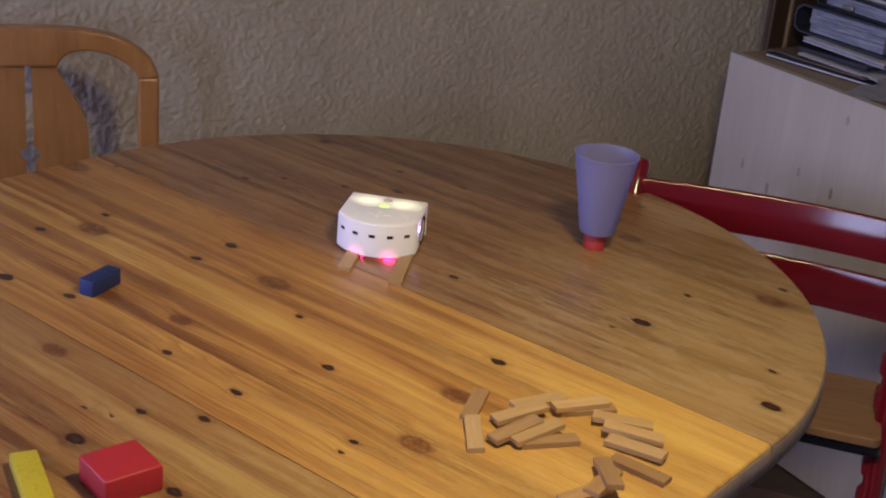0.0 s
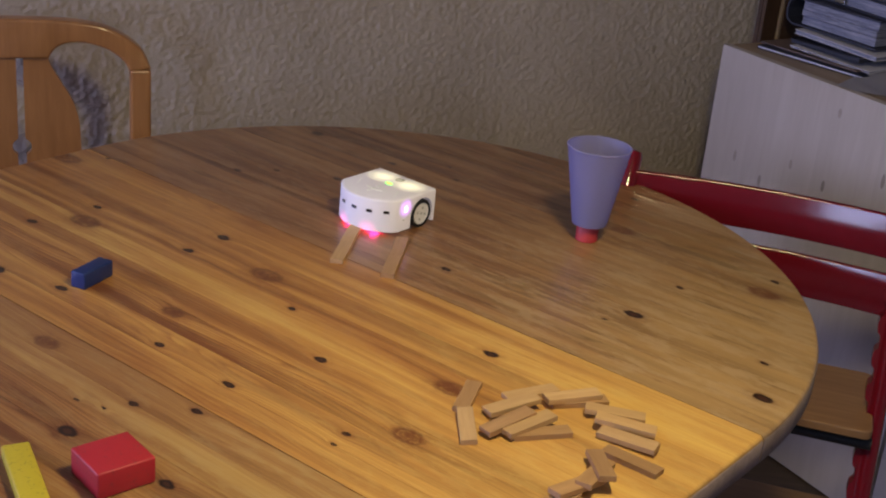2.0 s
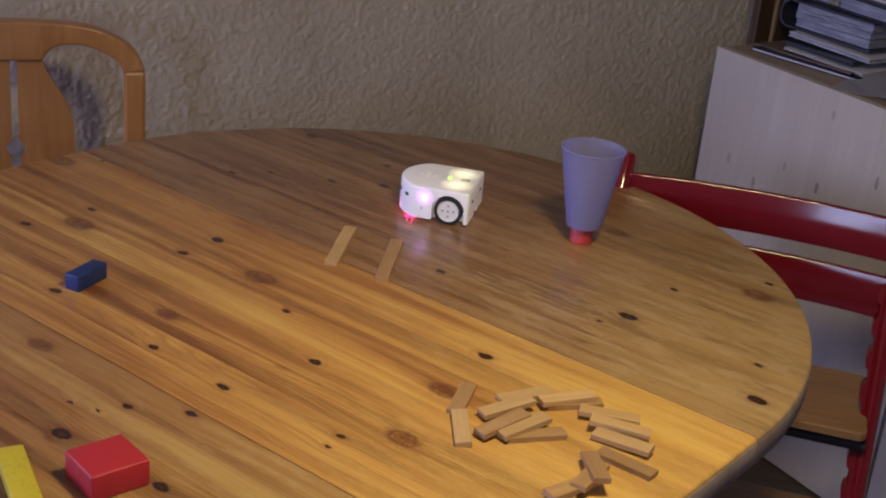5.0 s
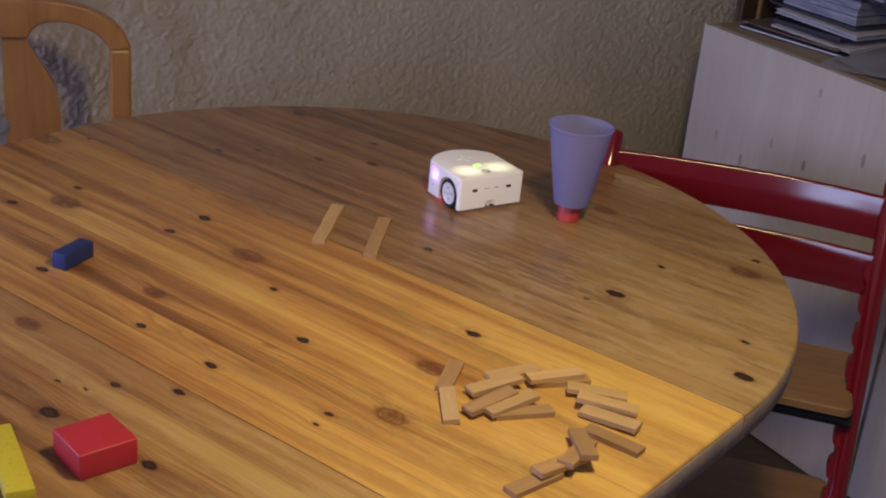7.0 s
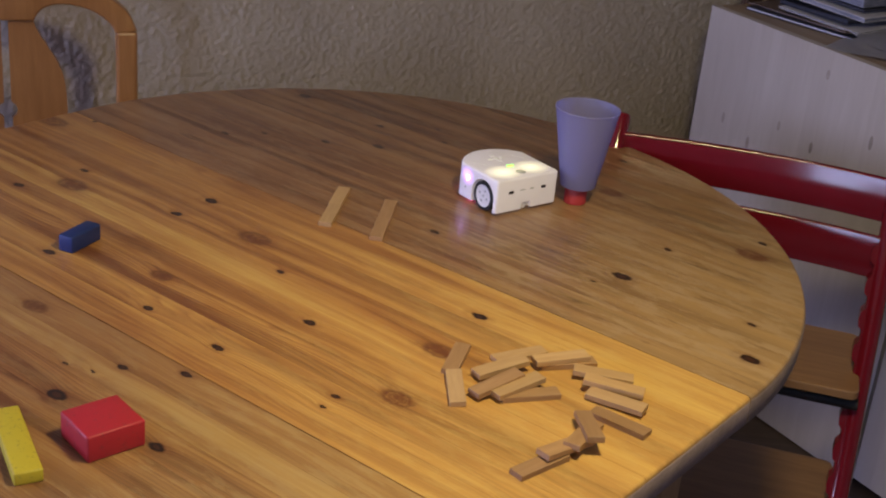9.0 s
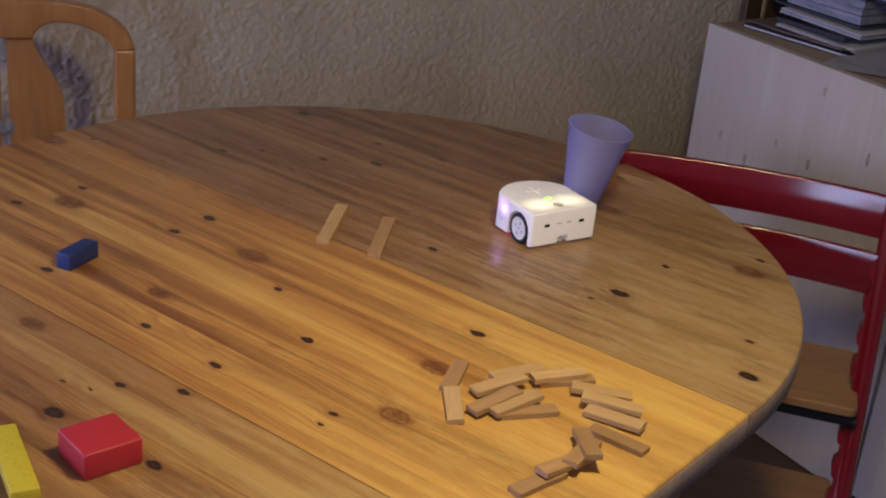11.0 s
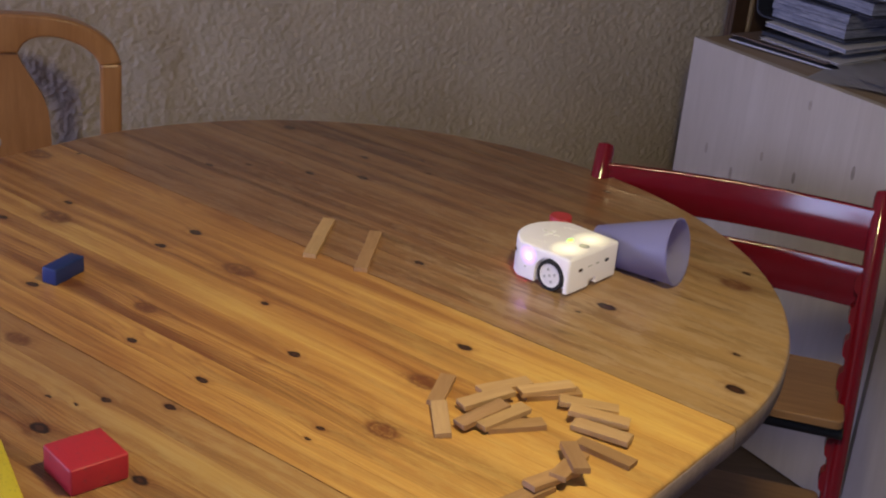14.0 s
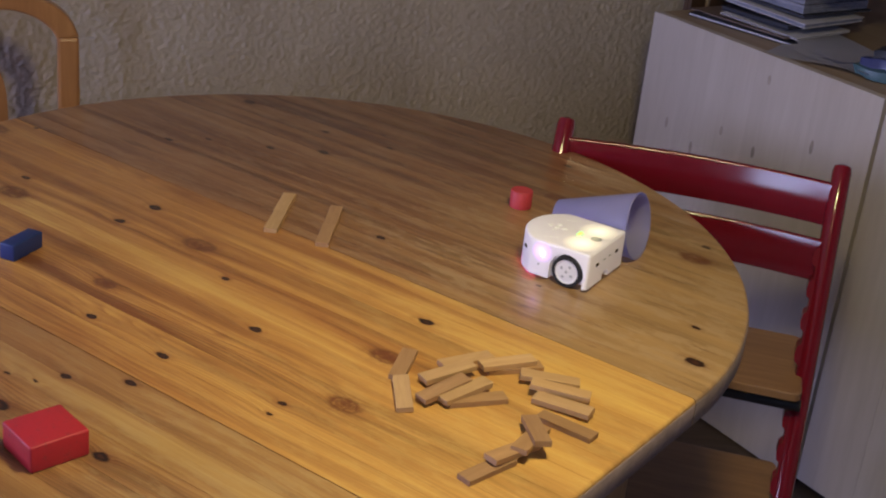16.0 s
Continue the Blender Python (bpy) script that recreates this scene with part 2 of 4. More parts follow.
def knot_group():
    """Masks of one knot: its dark heart and the grain that bends round it."""
    g = bpy.data.node_groups.new("knot", "ShaderNodeTree")
    for nm, kind in (("Vector", "NodeSocketVector"), ("Place", "NodeSocketVector"), ("Size", "NodeSocketFloat")):
        g.interface.new_socket(nm, in_out="INPUT", socket_type=kind)
    g.interface.new_socket("Near", in_out="OUTPUT", socket_type="NodeSocketFloat")
    gi, go = g.nodes.new("NodeGroupInput"), g.nodes.new("NodeGroupOutput")
    sub = g.nodes.new("ShaderNodeVectorMath")
    sub.operation = "SUBTRACT"
    sc = g.nodes.new("ShaderNodeVectorMath")
    sc.operation = "MULTIPLY"
    sc.inputs[1].default_value = (0.62, 1, 0)
    ln = g.nodes.new("ShaderNodeVectorMath")
    ln.operation = "LENGTH"
    dv = g.nodes.new("ShaderNodeMath")
    dv.operation = "DIVIDE"
    g.links.new(gi.outputs[0], sub.inputs[0])
    g.links.new(gi.outputs[1], sub.inputs[1])
    g.links.new(sub.outputs[0], sc.inputs[0])
    g.links.new(sc.outputs[0], ln.inputs[0])
    g.links.new(ln.outputs["Value"], dv.inputs[0])
    g.links.new(gi.outputs[2], dv.inputs[1])
    g.links.new(dv.outputs[0], go.inputs[0])
    return g


def table_pine(name, tones, wear, end_light_tint=(0.96, 1.03, 1.10)):
    """Oiled pine: tone bands and year rings along x that part round the knots; each board's object colour
    holds its tone (red), the place it was cut from (green) and how strongly its rings show (blue)."""
    w = Mat(name, 0.33, 0, 0.28)
    w.b.inputs["Coat Roughness"].default_value = 0.16
    tc = w.n("TexCoord")
    info = w.n("ObjectInfo")
    own = w.n("SeparateColor")
    w.l(info.outputs["Color"], own.inputs[0])
    tone, seed, rings = own.outputs[0], own.outputs[1], own.outputs[2]
    v0 = tc.outputs["Object"]
    wob = w.n("TexNoise", Scale=95.0, Detail=4.0, Roughness=0.65)
    w.l(v0, wob.inputs["Vector"])
    jit = w.n("VectorMath", operation="MULTIPLY_ADD")
    w.l(wob.outputs["Color"], jit.inputs[0])
    jit.inputs[1].default_value = (0.010, 0.007, 0)
    w.l(v0, jit.inputs[2])
    g = knot_group()
    inv = TABLE.inverted()

    def nearest(places, size):
        best = None
        for i, (x, y) in enumerate(places):
            p = inv @ Vector((x, y, 0))
            nd = w.t.nodes.new("ShaderNodeGroup")
            nd.node_tree = g
            w.l(jit.outputs[0], nd.inputs[0])
            nd.inputs[1].default_value = (p.x + 0.005, p.y + 0.0035, 0)
            nd.inputs[2].default_value = size * (0.75 + 0.5 * ((i * 37) % 11) / 11)
            best = nd.outputs[0] if best is None else w.math("MINIMUM", best, nd.outputs[0])
        return best

    big, red, small = nearest(KNOTS_LARGE, 0.0080), nearest(KNOTS_RED, 0.0125), w.math("MINIMUM", nearest(KNOTS_SMALL, 0.0050), nearest(KNOTS_FAINT, 0.0030))
    near = w.math("MINIMUM", big, w.math("MINIMUM", red, small))
    # the grain: shifted from board to board and pushed aside by the knots
    off = w.n("VectorMath", operation="MULTIPLY_ADD")
    w.l(seed, off.inputs[0])
    off.inputs[1].default_value = (13, 7, 3)
    w.l(v0, off.inputs[2])
    bend = w.math("DIVIDE", 0.016, w.math("ADD", near, 0.7))
    cmb = w.n("CombineXYZ")
    w.l(bend, cmb.inputs[1])
    add = w.n("VectorMath", operation="ADD")
    w.l(off.outputs[0], add.inputs[0])
    w.l(cmb.outputs[0], add.inputs[1])

    def along(k):
        mp = w.n("Mapping")
        mp.inputs["Scale"].default_value = (k, 1, 1)
        w.l(add.outputs[0], mp.inputs[0])
        return mp.outputs[0]

    band = w.noise(along(0.030), 42, 2, 0.5)
    fine = w.noise(along(0.022), 330, 4, 0.65)
    mid = w.noise(along(0.028), 120, 3, 0.6)
    drift = w.noise(along(0.11), 15, 2, 0.5)
    patch = w.noise(v0, 5.0, 3)
    # year rings: slow light growth ending in a thin dark line
    sp = w.n("SeparateXYZ")
    w.l(add.outputs[0], sp.inputs[0])
    turns = w.math("MULTIPLY", w.math("ADD", sp.outputs[1], w.math("MULTIPLY", drift, 0.11)), 165.0)
    saw = w.math("FRACT", w.math("ADD", turns, w.math("MULTIPLY", mid, 0.9)))
    late = w.math("MULTIPLY", w.ramp(saw, [(0.30, (0, 0, 0)), (0.86, (1, 1, 1)), (0.98, (0.1, 0.1, 0.1))]), w.math("MULTIPLY", rings, w.ramp(mid, [(0.38, (0.25, 0.25, 0.25)), (0.62, (1, 1, 1))])))
    hard = w.ramp(band, [(0.38, (0, 0, 0)), (0.47, (0.42, 0.42, 0.42)), (0.53, (0.62, 0.62, 0.62)), (0.62, (1, 1, 1))])
    f = w.math("ADD", w.math("MULTIPLY", w.math("SUBTRACT", hard, 0.5), 0.38), w.math("ADD", tone, w.math("MULTIPLY", w.math("SUBTRACT", fine, 0.5), 0.55)))
    f = w.math("ADD", f, w.math("ADD", w.math("MULTIPLY", w.math("SUBTRACT", patch, 0.5), 0.45), w.math("MULTIPLY", w.math("SUBTRACT", mid, 0.5), 0.40)))
    f = w.math("SUBTRACT", f, w.math("MULTIPLY", late, 0.38))
    c = w.ramp(f, list(zip((0.10, 0.38, 0.62, 0.92), tones)))
    # paler towards one end of the boards, ragged: brighter light put into the colour
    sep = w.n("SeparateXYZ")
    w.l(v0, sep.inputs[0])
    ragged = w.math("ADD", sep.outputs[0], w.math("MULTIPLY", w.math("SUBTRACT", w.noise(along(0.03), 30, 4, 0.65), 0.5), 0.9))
    pale = w.mix(0.5, c, tuple(a * b for a, b in zip(tones[3], end_light_tint)))
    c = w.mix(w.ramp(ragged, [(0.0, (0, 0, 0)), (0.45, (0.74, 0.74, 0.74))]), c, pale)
    # handling: dull pale flecks and dark short stains along the grain
    dry = w.noise(w.coords((0.22, 1, 1)), 70, 6, 0.72)
    used = w.ramp(ragged, [(0.0, (0.35, 0.35, 0.35)), (0.40, (1, 1, 1))])
    c = w.mix(w.math("MULTIPLY", used, w.ramp(dry, [(0.50, (0, 0, 0)), (0.57, (wear, wear, wear))])), c, tuple(min(1, k * m) for k, m in zip(tones[3], (0.98, 1.12, 1.45))))
    stain = w.noise(w.coords((0.16, 1, 1)), 44, 5, 0.7)
    c = w.mix(w.ramp(stain, [(0.57, (0, 0, 0)), (0.72, (wear, wear, wear))]), c, tuple(k * 0.62 for k in tones[0]))
    # knots
    nd = w.math("MULTIPLY", near, 0.28)
    halo = w.ramp(nd, [(0.22, (0.80, 0.80, 0.80)), (0.34, (0.34, 0.34, 0.34)), (0.62, (0, 0, 0))])
    c = w.mix(w.math("MULTIPLY", halo, w.ramp(wob.outputs["Fac"], [(0.35, (0.1, 0.1, 0.1)), (0.6, (1, 1, 1))])), c, (tones[0][0] * 0.85, tones[0][1] * 0.62, tones[0][2] * 0.60))
    rk = w.math("ADD", red, w.math("MULTIPLY", w.math("SUBTRACT", wob.outputs["Fac"], 0.5), 1.1))
    c = w.mix(w.ramp(w.math("MULTIPLY", rk, 0.5), [(0.05, (0.8, 0.8, 0.8)), (0.13, (0.3, 0.3, 0.3)), (0.24, (0.7, 0.7, 0.7)), (0.33, (0.3, 0.3, 0.3)), (0.43, (0.75, 0.75, 0.75)), (0.66, (0, 0, 0))]), c, (0.135, 0.046, 0.017))
    heart = w.math("MINIMUM", big, small)
    c = w.mix(w.ramp(heart, [(0.72, (1, 1, 1)), (1.0, (0, 0, 0))]), c, w.mix(w.ramp(heart, [(0.25, (0, 0, 0)), (0.5, (1, 1, 1))]), (0.060, 0.022, 0.011), (0.022, 0.009, 0.006)))
    scuff = w.noise(w.coords((1, 1, 1)), 32, 5, 0.7)
    rr = w.n("MapRange", To_Min=0.22, To_Max=0.56)
    w.l(w.mix(0.5, scuff, fine), rr.inputs[0])
    w.l(rr.outputs[0], w.b.inputs["Roughness"])
    w.color(c)
    w.bump(fine, 0.12, 0.0006)
    return w.m


def board_outline(y0, y1, half, shift=0.0):
    """One board's outline in the table's plan; half(y) is where the table ends."""
    lo, hi = math.asin(max(-1, min(1, (y0 + shift) / RADIUS))), math.asin(max(-1, min(1, (y1 + shift) / RADIUS)))
    ys = [min(y1, max(y0, math.sin(lo + (hi - lo) * k / 15) * RADIUS - shift)) for k in range(16)]
    return [(half(y), y) for y in ys] + [(-half(y), y) for y in ys[::-1]]


def dining_table():
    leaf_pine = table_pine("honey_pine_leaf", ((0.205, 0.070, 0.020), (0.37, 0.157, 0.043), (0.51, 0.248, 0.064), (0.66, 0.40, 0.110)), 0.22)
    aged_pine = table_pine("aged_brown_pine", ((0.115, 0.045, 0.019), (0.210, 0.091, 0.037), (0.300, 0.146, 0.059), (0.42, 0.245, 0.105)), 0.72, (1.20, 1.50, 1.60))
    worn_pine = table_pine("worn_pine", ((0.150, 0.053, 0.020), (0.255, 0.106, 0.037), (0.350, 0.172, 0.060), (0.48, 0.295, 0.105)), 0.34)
    side = wood("table_edge_wood", (0.24, 0.15, 0.09), (0.14, 0.08, 0.05), 0.5, 6, 10)
    t = empty("dining_table", TABLE, "round extending table of knotty oiled pine boards with dark knots", "table")
    top = part("tabletop", prism([(math.cos(a) * (RADIUS - 0.012), math.sin(a) * (RADIUS - 0.012)) for a in np.linspace(0, math.pi, 60)]
                                 + [(math.cos(a) * (RADIUS - 0.012), math.sin(a) * (RADIUS - 0.012) - LEAF) for a in np.linspace(math.pi, 2 * math.pi, 60)],
                                 TOP - THICK + 0.001, TOP - 0.004), side, t)
    rnd = random.Random(4)
    far = lambda y: math.sqrt(max(RADIUS ** 2 - max(y, 0) ** 2, 1e-5))
    leaf = lambda y: RADIUS
    near = lambda y: math.sqrt(max(RADIUS ** 2 - min(y + LEAF, 0) ** 2, 1e-5))

    def fill(cuts, half, mat, tones, shift=0.0):
        for k, (a, b) in enumerate(zip(cuts, cuts[1:])):
            bm = prism(board_outline(min(a, b) + 0.0001, max(a, b) - 0.0001, half, shift), TOP - THICK, TOP)
            rim = [e for e in bm.edges if all(abs(v.co.z - TOP) < 1e-6 for v in e.verts) and abs(e.verts[0].co.x - e.verts[1].co.x) < 0.35]
            bmesh.ops.recalc_face_normals(bm, faces=bm.faces)
            bmesh.ops.bevel(bm, geom=rim, offset=0.0046, segments=3, affect="EDGES", profile=0.5)
            board = part("board", bm, mat, top, smooth=True)
            tone, rings = tones[k % len(tones)]
            board.color = (tone, rnd.random(), rings, 1)

    # tone of each board and strength of its rings, from the joints outwards
    far_cuts = [JOINT_FAR + 0.0006, 0.022] + [0.060 + 0.0490 * k + rnd.uniform(-0.003, 0.003) for k in range(11)] + [RADIUS - 0.0003]
    leaf_cuts = [JOINT_FAR - 0.0006] + [JOINT_FAR - 0.0457 * k + rnd.uniform(-0.0015, 0.0015) for k in range(1, 9)] + [JOINT_NEAR + 0.0006]
    near_cuts = [JOINT_NEAR - 0.0006] + [JOINT_NEAR - 0.0470 * k + rnd.uniform(-0.004, 0.004) for k in range(1, 13)] + [-LEAF - RADIUS + 0.0003]
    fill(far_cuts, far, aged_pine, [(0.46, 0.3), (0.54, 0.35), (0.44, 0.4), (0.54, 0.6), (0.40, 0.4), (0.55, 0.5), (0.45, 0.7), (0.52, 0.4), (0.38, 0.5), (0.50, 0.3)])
    fill(leaf_cuts, leaf, leaf_pine, [(0.58, 0.6), (0.62, 0.4), (0.42, 0.3), (0.46, 0.4), (0.60, 0.35), (0.50, 0.45), (0.38, 1.0), (0.56, 0.8), (0.60, 0.5)])
    fill(near_cuts, near, worn_pine, [(0.50, 0.5), (0.68, 0.3), (0.46, 0.8), (0.38, 1.0), (0.52, 0.4), (0.42, 0.9), (0.56, 0.6)], LEAF)
    # strip added round the rim, its grey colour standing in for shade there
    rim_shade_wood = wood("shade_grey_rim", (0.30, 0.225, 0.215), (0.19, 0.14, 0.135), 0.55, 6, 10)
    gap = 0.0018
    arcs = [[(1, 0, JOINT_FAR + gap)] + [(math.cos(a), math.sin(a), 0.0) for a in np.linspace(0, math.pi, 72)] + [(-1, 0, JOINT_FAR + gap)],
            [(-1, 0, JOINT_NEAR - gap)] + [(math.cos(a), math.sin(a), -LEAF) for a in np.linspace(math.pi, 2 * math.pi, 72)] + [(1, 0, JOINT_NEAR - gap)],
            [(1, 0, JOINT_FAR - gap), (1, 0, JOINT_NEAR + gap)], [(-1, 0, JOINT_FAR - gap), (-1, 0, JOINT_NEAR + gap)]]
    for ring in arcs:
        bm = bmesh.new()
        loops = [[bm.verts.new((cx * r, cy * r + dy, z)) for cx, cy, dy in ring] for r, z in
                 ((RADIUS - 0.008, TOP - THICK - 0.001), (RADIUS + 0.0002, TOP - THICK - 0.001), (RADIUS + 0.0012, TOP - THICK + 0.002), (RADIUS + 0.0012, TOP - 0.0070), (RADIUS + 0.0002, TOP - 0.0056), (RADIUS - 0.008, TOP - 0.0056))]
        for a, b in zip(loops, loops[1:] + loops[:1]):
            for k in range(len(ring) - 1):
                bm.faces.new([a[k], a[k + 1], b[k + 1], b[k]])
        bm.faces.new([q[0] for q in loops])
        bm.faces.new([q[-1] for q in loops][::-1])
        part("edge_band", bm, rim_shade_wood, t, smooth=True)
    # frame and legs under it
    part("apron", joined(box(0.86, 0.022, 0.085, (0, 0.055, TOP - THICK - 0.045)), box(0.86, 0.022, 0.085, (0, -0.505, TOP - THICK - 0.045)),
                         box(0.022, 0.50, 0.085, (0.45, -0.225, TOP - THICK - 0.045)), box(0.022, 0.50, 0.085, (-0.45, -0.225, TOP - THICK - 0.045))), side, t)
    leg_pine = wood("leg_pine", (0.42, 0.27, 0.15), (0.32, 0.19, 0.10), 0.45, 9, 9, axis=2, spread=0.05)
    for x in (-0.465, 0.465):
        for y in (0.055, -0.505):
            part("leg", box(0.062, 0.062, TOP - THICK - 0.001, (x, y, (TOP - THICK - 0.001) / 2), 0.006, 2), leg_pine, t)


dining_table()

# ---------------------------------------------------------------- red chair at the table
red_lacquer = plain("red_lacquer", (0.155, 0.006, 0.014), 0.10, 0.15, 30, coat=0.0, bump=0.03)
red_lacquer.node_tree.nodes["Principled BSDF"].inputs["Specular IOR Level"].default_value = 0.5
seat_ply = wood("seat_beech", (0.30, 0.165, 0.08), (0.19, 0.095, 0.045), 0.45, 8, 8)
black_metal = plain("black_metal", (0.012, 0.011, 0.011), 0.65)


def red_chair():
    """Local x along its width, y to the front (towards the table), origin on the floor under the middle of the top slat."""
    ang = math.degrees(math.atan2(-0.277, 0.961)) + 180
    t = empty("high_chair", pose(0.5695, 2.055, 0, 0, 0, ang), "glossy red wooden high chair with two slats and beech seat", "chair")
    lean = 0.56
    fwd = lambda z: (0.795 - z) * lean
    for s in (-1, 1):
        x = s * 0.2265
        pts = [(x, fwd(z), z) for z in np.linspace(0.02, 0.788, 14)] + [(x, fwd(0.796), 0.796), (x, fwd(0.799), 0.799)]
        rad = [0.0155] * 14 + [0.0135, 0.006]
        post = part("side_post", tube(pts, rad, 16, 1.0, (1, 0, 0)), red_lacquer, t, smooth=True)
        # notched inner edge that carries the seat and the foot board
        teeth = []
        for z in np.arange(0.10, 0.66, 0.046):
            teeth += [(0.0145, z), (0.0205, z + 0.005), (0.0220, z + 0.014), (0.0205, z + 0.024), (0.0145, z + 0.030)]
        saw = prism([(0.004, 0.10)] + teeth + [(0.0145, 0.68), (0.004, 0.68)], -0.0115, 0.0115)
        saw = moved(saw, Matrix(((-s, 0, 0, x), (0, 0, 1, 0), (0, 1, 0, 0), (0, 0, 0, 1))))
        for v in saw.verts:
            v.co.y += fwd(v.co.z)
        part("notched_rail", saw, red_lacquer, post)
        part("foot_runner", tube([(x, fwd(0.02) + 0.02, 0.02), (x, -0.05, 0.02)], 0.019, 12), red_lacquer, t, smooth=True)

    SLAT_LEAN = 0.175

    def slat(z0, z1, curve):
        bm = bmesh.new()
        n, grid = 18, []
        for k, (dy, z) in enumerate(((0, z0), (0, z1), (-0.010, z1), (-0.010, z0))):
            row = []
            for i in range(n + 1):
                u = i / n * 2 - 1
                row.append(bm.verts.new((u * 0.219, fwd((z0 + z1) / 2) + ((z0 + z1) / 2 - z) * SLAT_LEAN - curve * (1 - u * u) + dy, z)))
            grid.append(row)
        for k in range(4):
            a, b = grid[k], grid[(k + 1) % 4]
            for i in range(n):
                bm.faces.new([a[i], a[i + 1], b[i + 1], b[i]])
        bm.faces.new([g[0] for g in grid])
        bm.faces.new([g[-1] for g in grid][::-1])
        bmesh.ops.recalc_face_normals(bm, faces=bm.faces)
        es = [e for e in bm.edges if abs(e.verts[0].co.z - e.verts[1].co.z) < 1e-5 and abs(e.verts[0].co.x - e.verts[1].co.x) > 1e-3]
        bmesh.ops.bevel(bm, geom=es, offset=0.0028, segments=3, affect="EDGES", profile=0.5)
        return bm

    part("back_slat", slat(0.704, 0.773, 0.022), red_lacquer, t, smooth=True)
    part("back_slat", slat(0.624, 0.691, 0.022), red_lacquer, t, smooth=True)

    def plate(y0, y1, w, z):
        r = 0.014
        o = []
        for cx, cy, a0 in ((w / 2 - r, y1 - r, 0), (-w / 2 + r, y1 - r, 90), (-w / 2 + r, y0 + r, 180), (w / 2 - r, y0 + r, 270)):
            o += [(cx + r * math.cos(radians(a0 + k * 18)), cy + r * math.sin(radians(a0 + k * 18))) for k in range(6)]
        return prism(o, z - 0.014, z, 0.003, 2)

    part("seat", plate(0.03, 0.24, 0.445, 0.50), seat_ply, t, "worn beech seat board")
    part("foot_board", plate(0.112, 0.46, 0.442, 0.30), seat_ply, t, "worn beech foot board")
    part("cross_bar", tube([(-0.226, 0.215, 0.467), (0.226, 0.215, 0.467)], 0.0095, 10), black_metal, t, "black metal tie rod", smooth=True)
    part("cross_bar", tube([(-0.226, 0.36, 0.16), (0.226, 0.36, 0.16)], 0.008, 10), black_metal, t, "black metal tie rod", smooth=True)


red_chair()

# ---------------------------------------------------------------- wooden chair by the wall
chair_wood = wood("honey_varnished_wood", (0.44, 0.205, 0.072), (0.30, 0.128, 0.042), 0.32, 9, 8, coat=0.3, axis=2, spread=0.05)


def wooden_chair():
    """Local x along the back, y towards the table, origin on the floor under the middle of the top rail."""
    ang = CHAIR_TURN
    t = empty("wooden_chair", pose(CHAIR_AT[0], CHAIR_AT[1], 0, 0, 0, ang),
              "honey-coloured varnished wooden chair with an arched back and a pierced splat", "chair")
    H = CHAIR_TOP
    stand = Matrix.Rotation(radians(90), 4, "X")       # plan outlines become upright ones
    outer = [(0.0, 0.0), (0.0625, 0.001), (0.110, 0.005), (0.150, 0.014), (0.185, 0.032), (0.210, 0.055), (0.2245, 0.086)]
    inner = [(0.187, 0.091), (0.177, 0.073), (0.153, 0.054), (0.120, 0.042), (0.088, 0.040), (0.066, 0.047), (0.055, 0.058), (0.049, 0.069)]

    def smooth_line(pts):
        """More points along a curve through the given ones."""
        ps, out = [Vector((x, z, 0)) for x, z in pts], []
        for k in range(len(ps) - 1):
            a, b, c, d = ps[max(k - 1, 0)], ps[k], ps[k + 1], ps[min(k + 2, len(ps) - 1)]
            for q in range(3):
                u = q / 3
                out.append(0.5 * (2 * b + (c - a) * u + (2 * a - 5 * b + 4 * c - d) * u * u + (3 * b - a - 3 * c + d) * u ** 3))
        return [(p.x, p.y) for p in out + [ps[-1]]]

    o, n = smooth_line(outer), smooth_line(inner)
    right = [(x, H - z) for x, z in o + n]
    outline = right + [(-x, z) for x, z in right[::-1]][:-1]
    bm = prism(outline, -0.017, 0.017)
    bmesh.ops.recalc_face_normals(bm, faces=bm.faces)
    flat = [e for e in bm.edges if abs(e.verts[0].co.z - e.verts[1].co.z) < 1e-6]
    bmesh.ops.bevel(bm, geom=flat, offset=0.008, segments=4, affect="EDGES", profile=0.5, clamp_overlap=True)
    part("top_rail", moved(bm, Matrix.Translation((0, -0.004, 0)) @ stand), chair_wood, t, smooth=True)
    for s in (-1, 1):
        part("back_post", joined(box(0.037, 0.028, 0.36, (s * 0.2058, 0.0, H - 0.0875 - 0.18), 0.005),
                                 box(0.032, 0.03, 0.44, (s * 0.2058, 0.0, 0.22), 0.004)), chair_wood, t)
        part("front_leg", box(0.034, 0.034, 0.43, (s * 0.19, 0.38, 0.215), 0.005), chair_wood, t)
    # splat in two halves, a slit with a round eye between them
    edge = smooth_line([(0.048, 0.069), (0.053, 0.085), (0.068, 0.112), (0.088, 0.147), (0.098, 0.18), (0.101, 0.21), (0.102, 0.26), (0.098, 0.33), (0.070, 0.42)])
    for s in (-1, 1):
        o = [(s * x, H - z) for x, z in edge]
        for k in range(140, -1, -1):
            z = 0.072 + k / 140 * (0.42 - 0.072)
            d = abs(z - 0.234) / 0.016
            eye = math.sqrt(max(0, 1 - d * d)) * 0.0165
            o.append((s * max(0.0060 if z < 0.234 else (0.0075 if z < 0.272 else 0.0004), eye), H - z))
        part("splat", moved(prism(o if s > 0 else o[::-1], -0.006, 0.006, 0.002, 1), Matrix.Translation((0, -0.006, 0)) @ stand), chair_wood, t)
    part("seat", box(0.44, 0.42, 0.03, (0, 0.19, 0.445), 0.008), chair_wood, t)
    part("lower_rail", box(0.38, 0.022, 0.05, (0, 0.0, H - 0.44), 0.004), chair_wood, t)


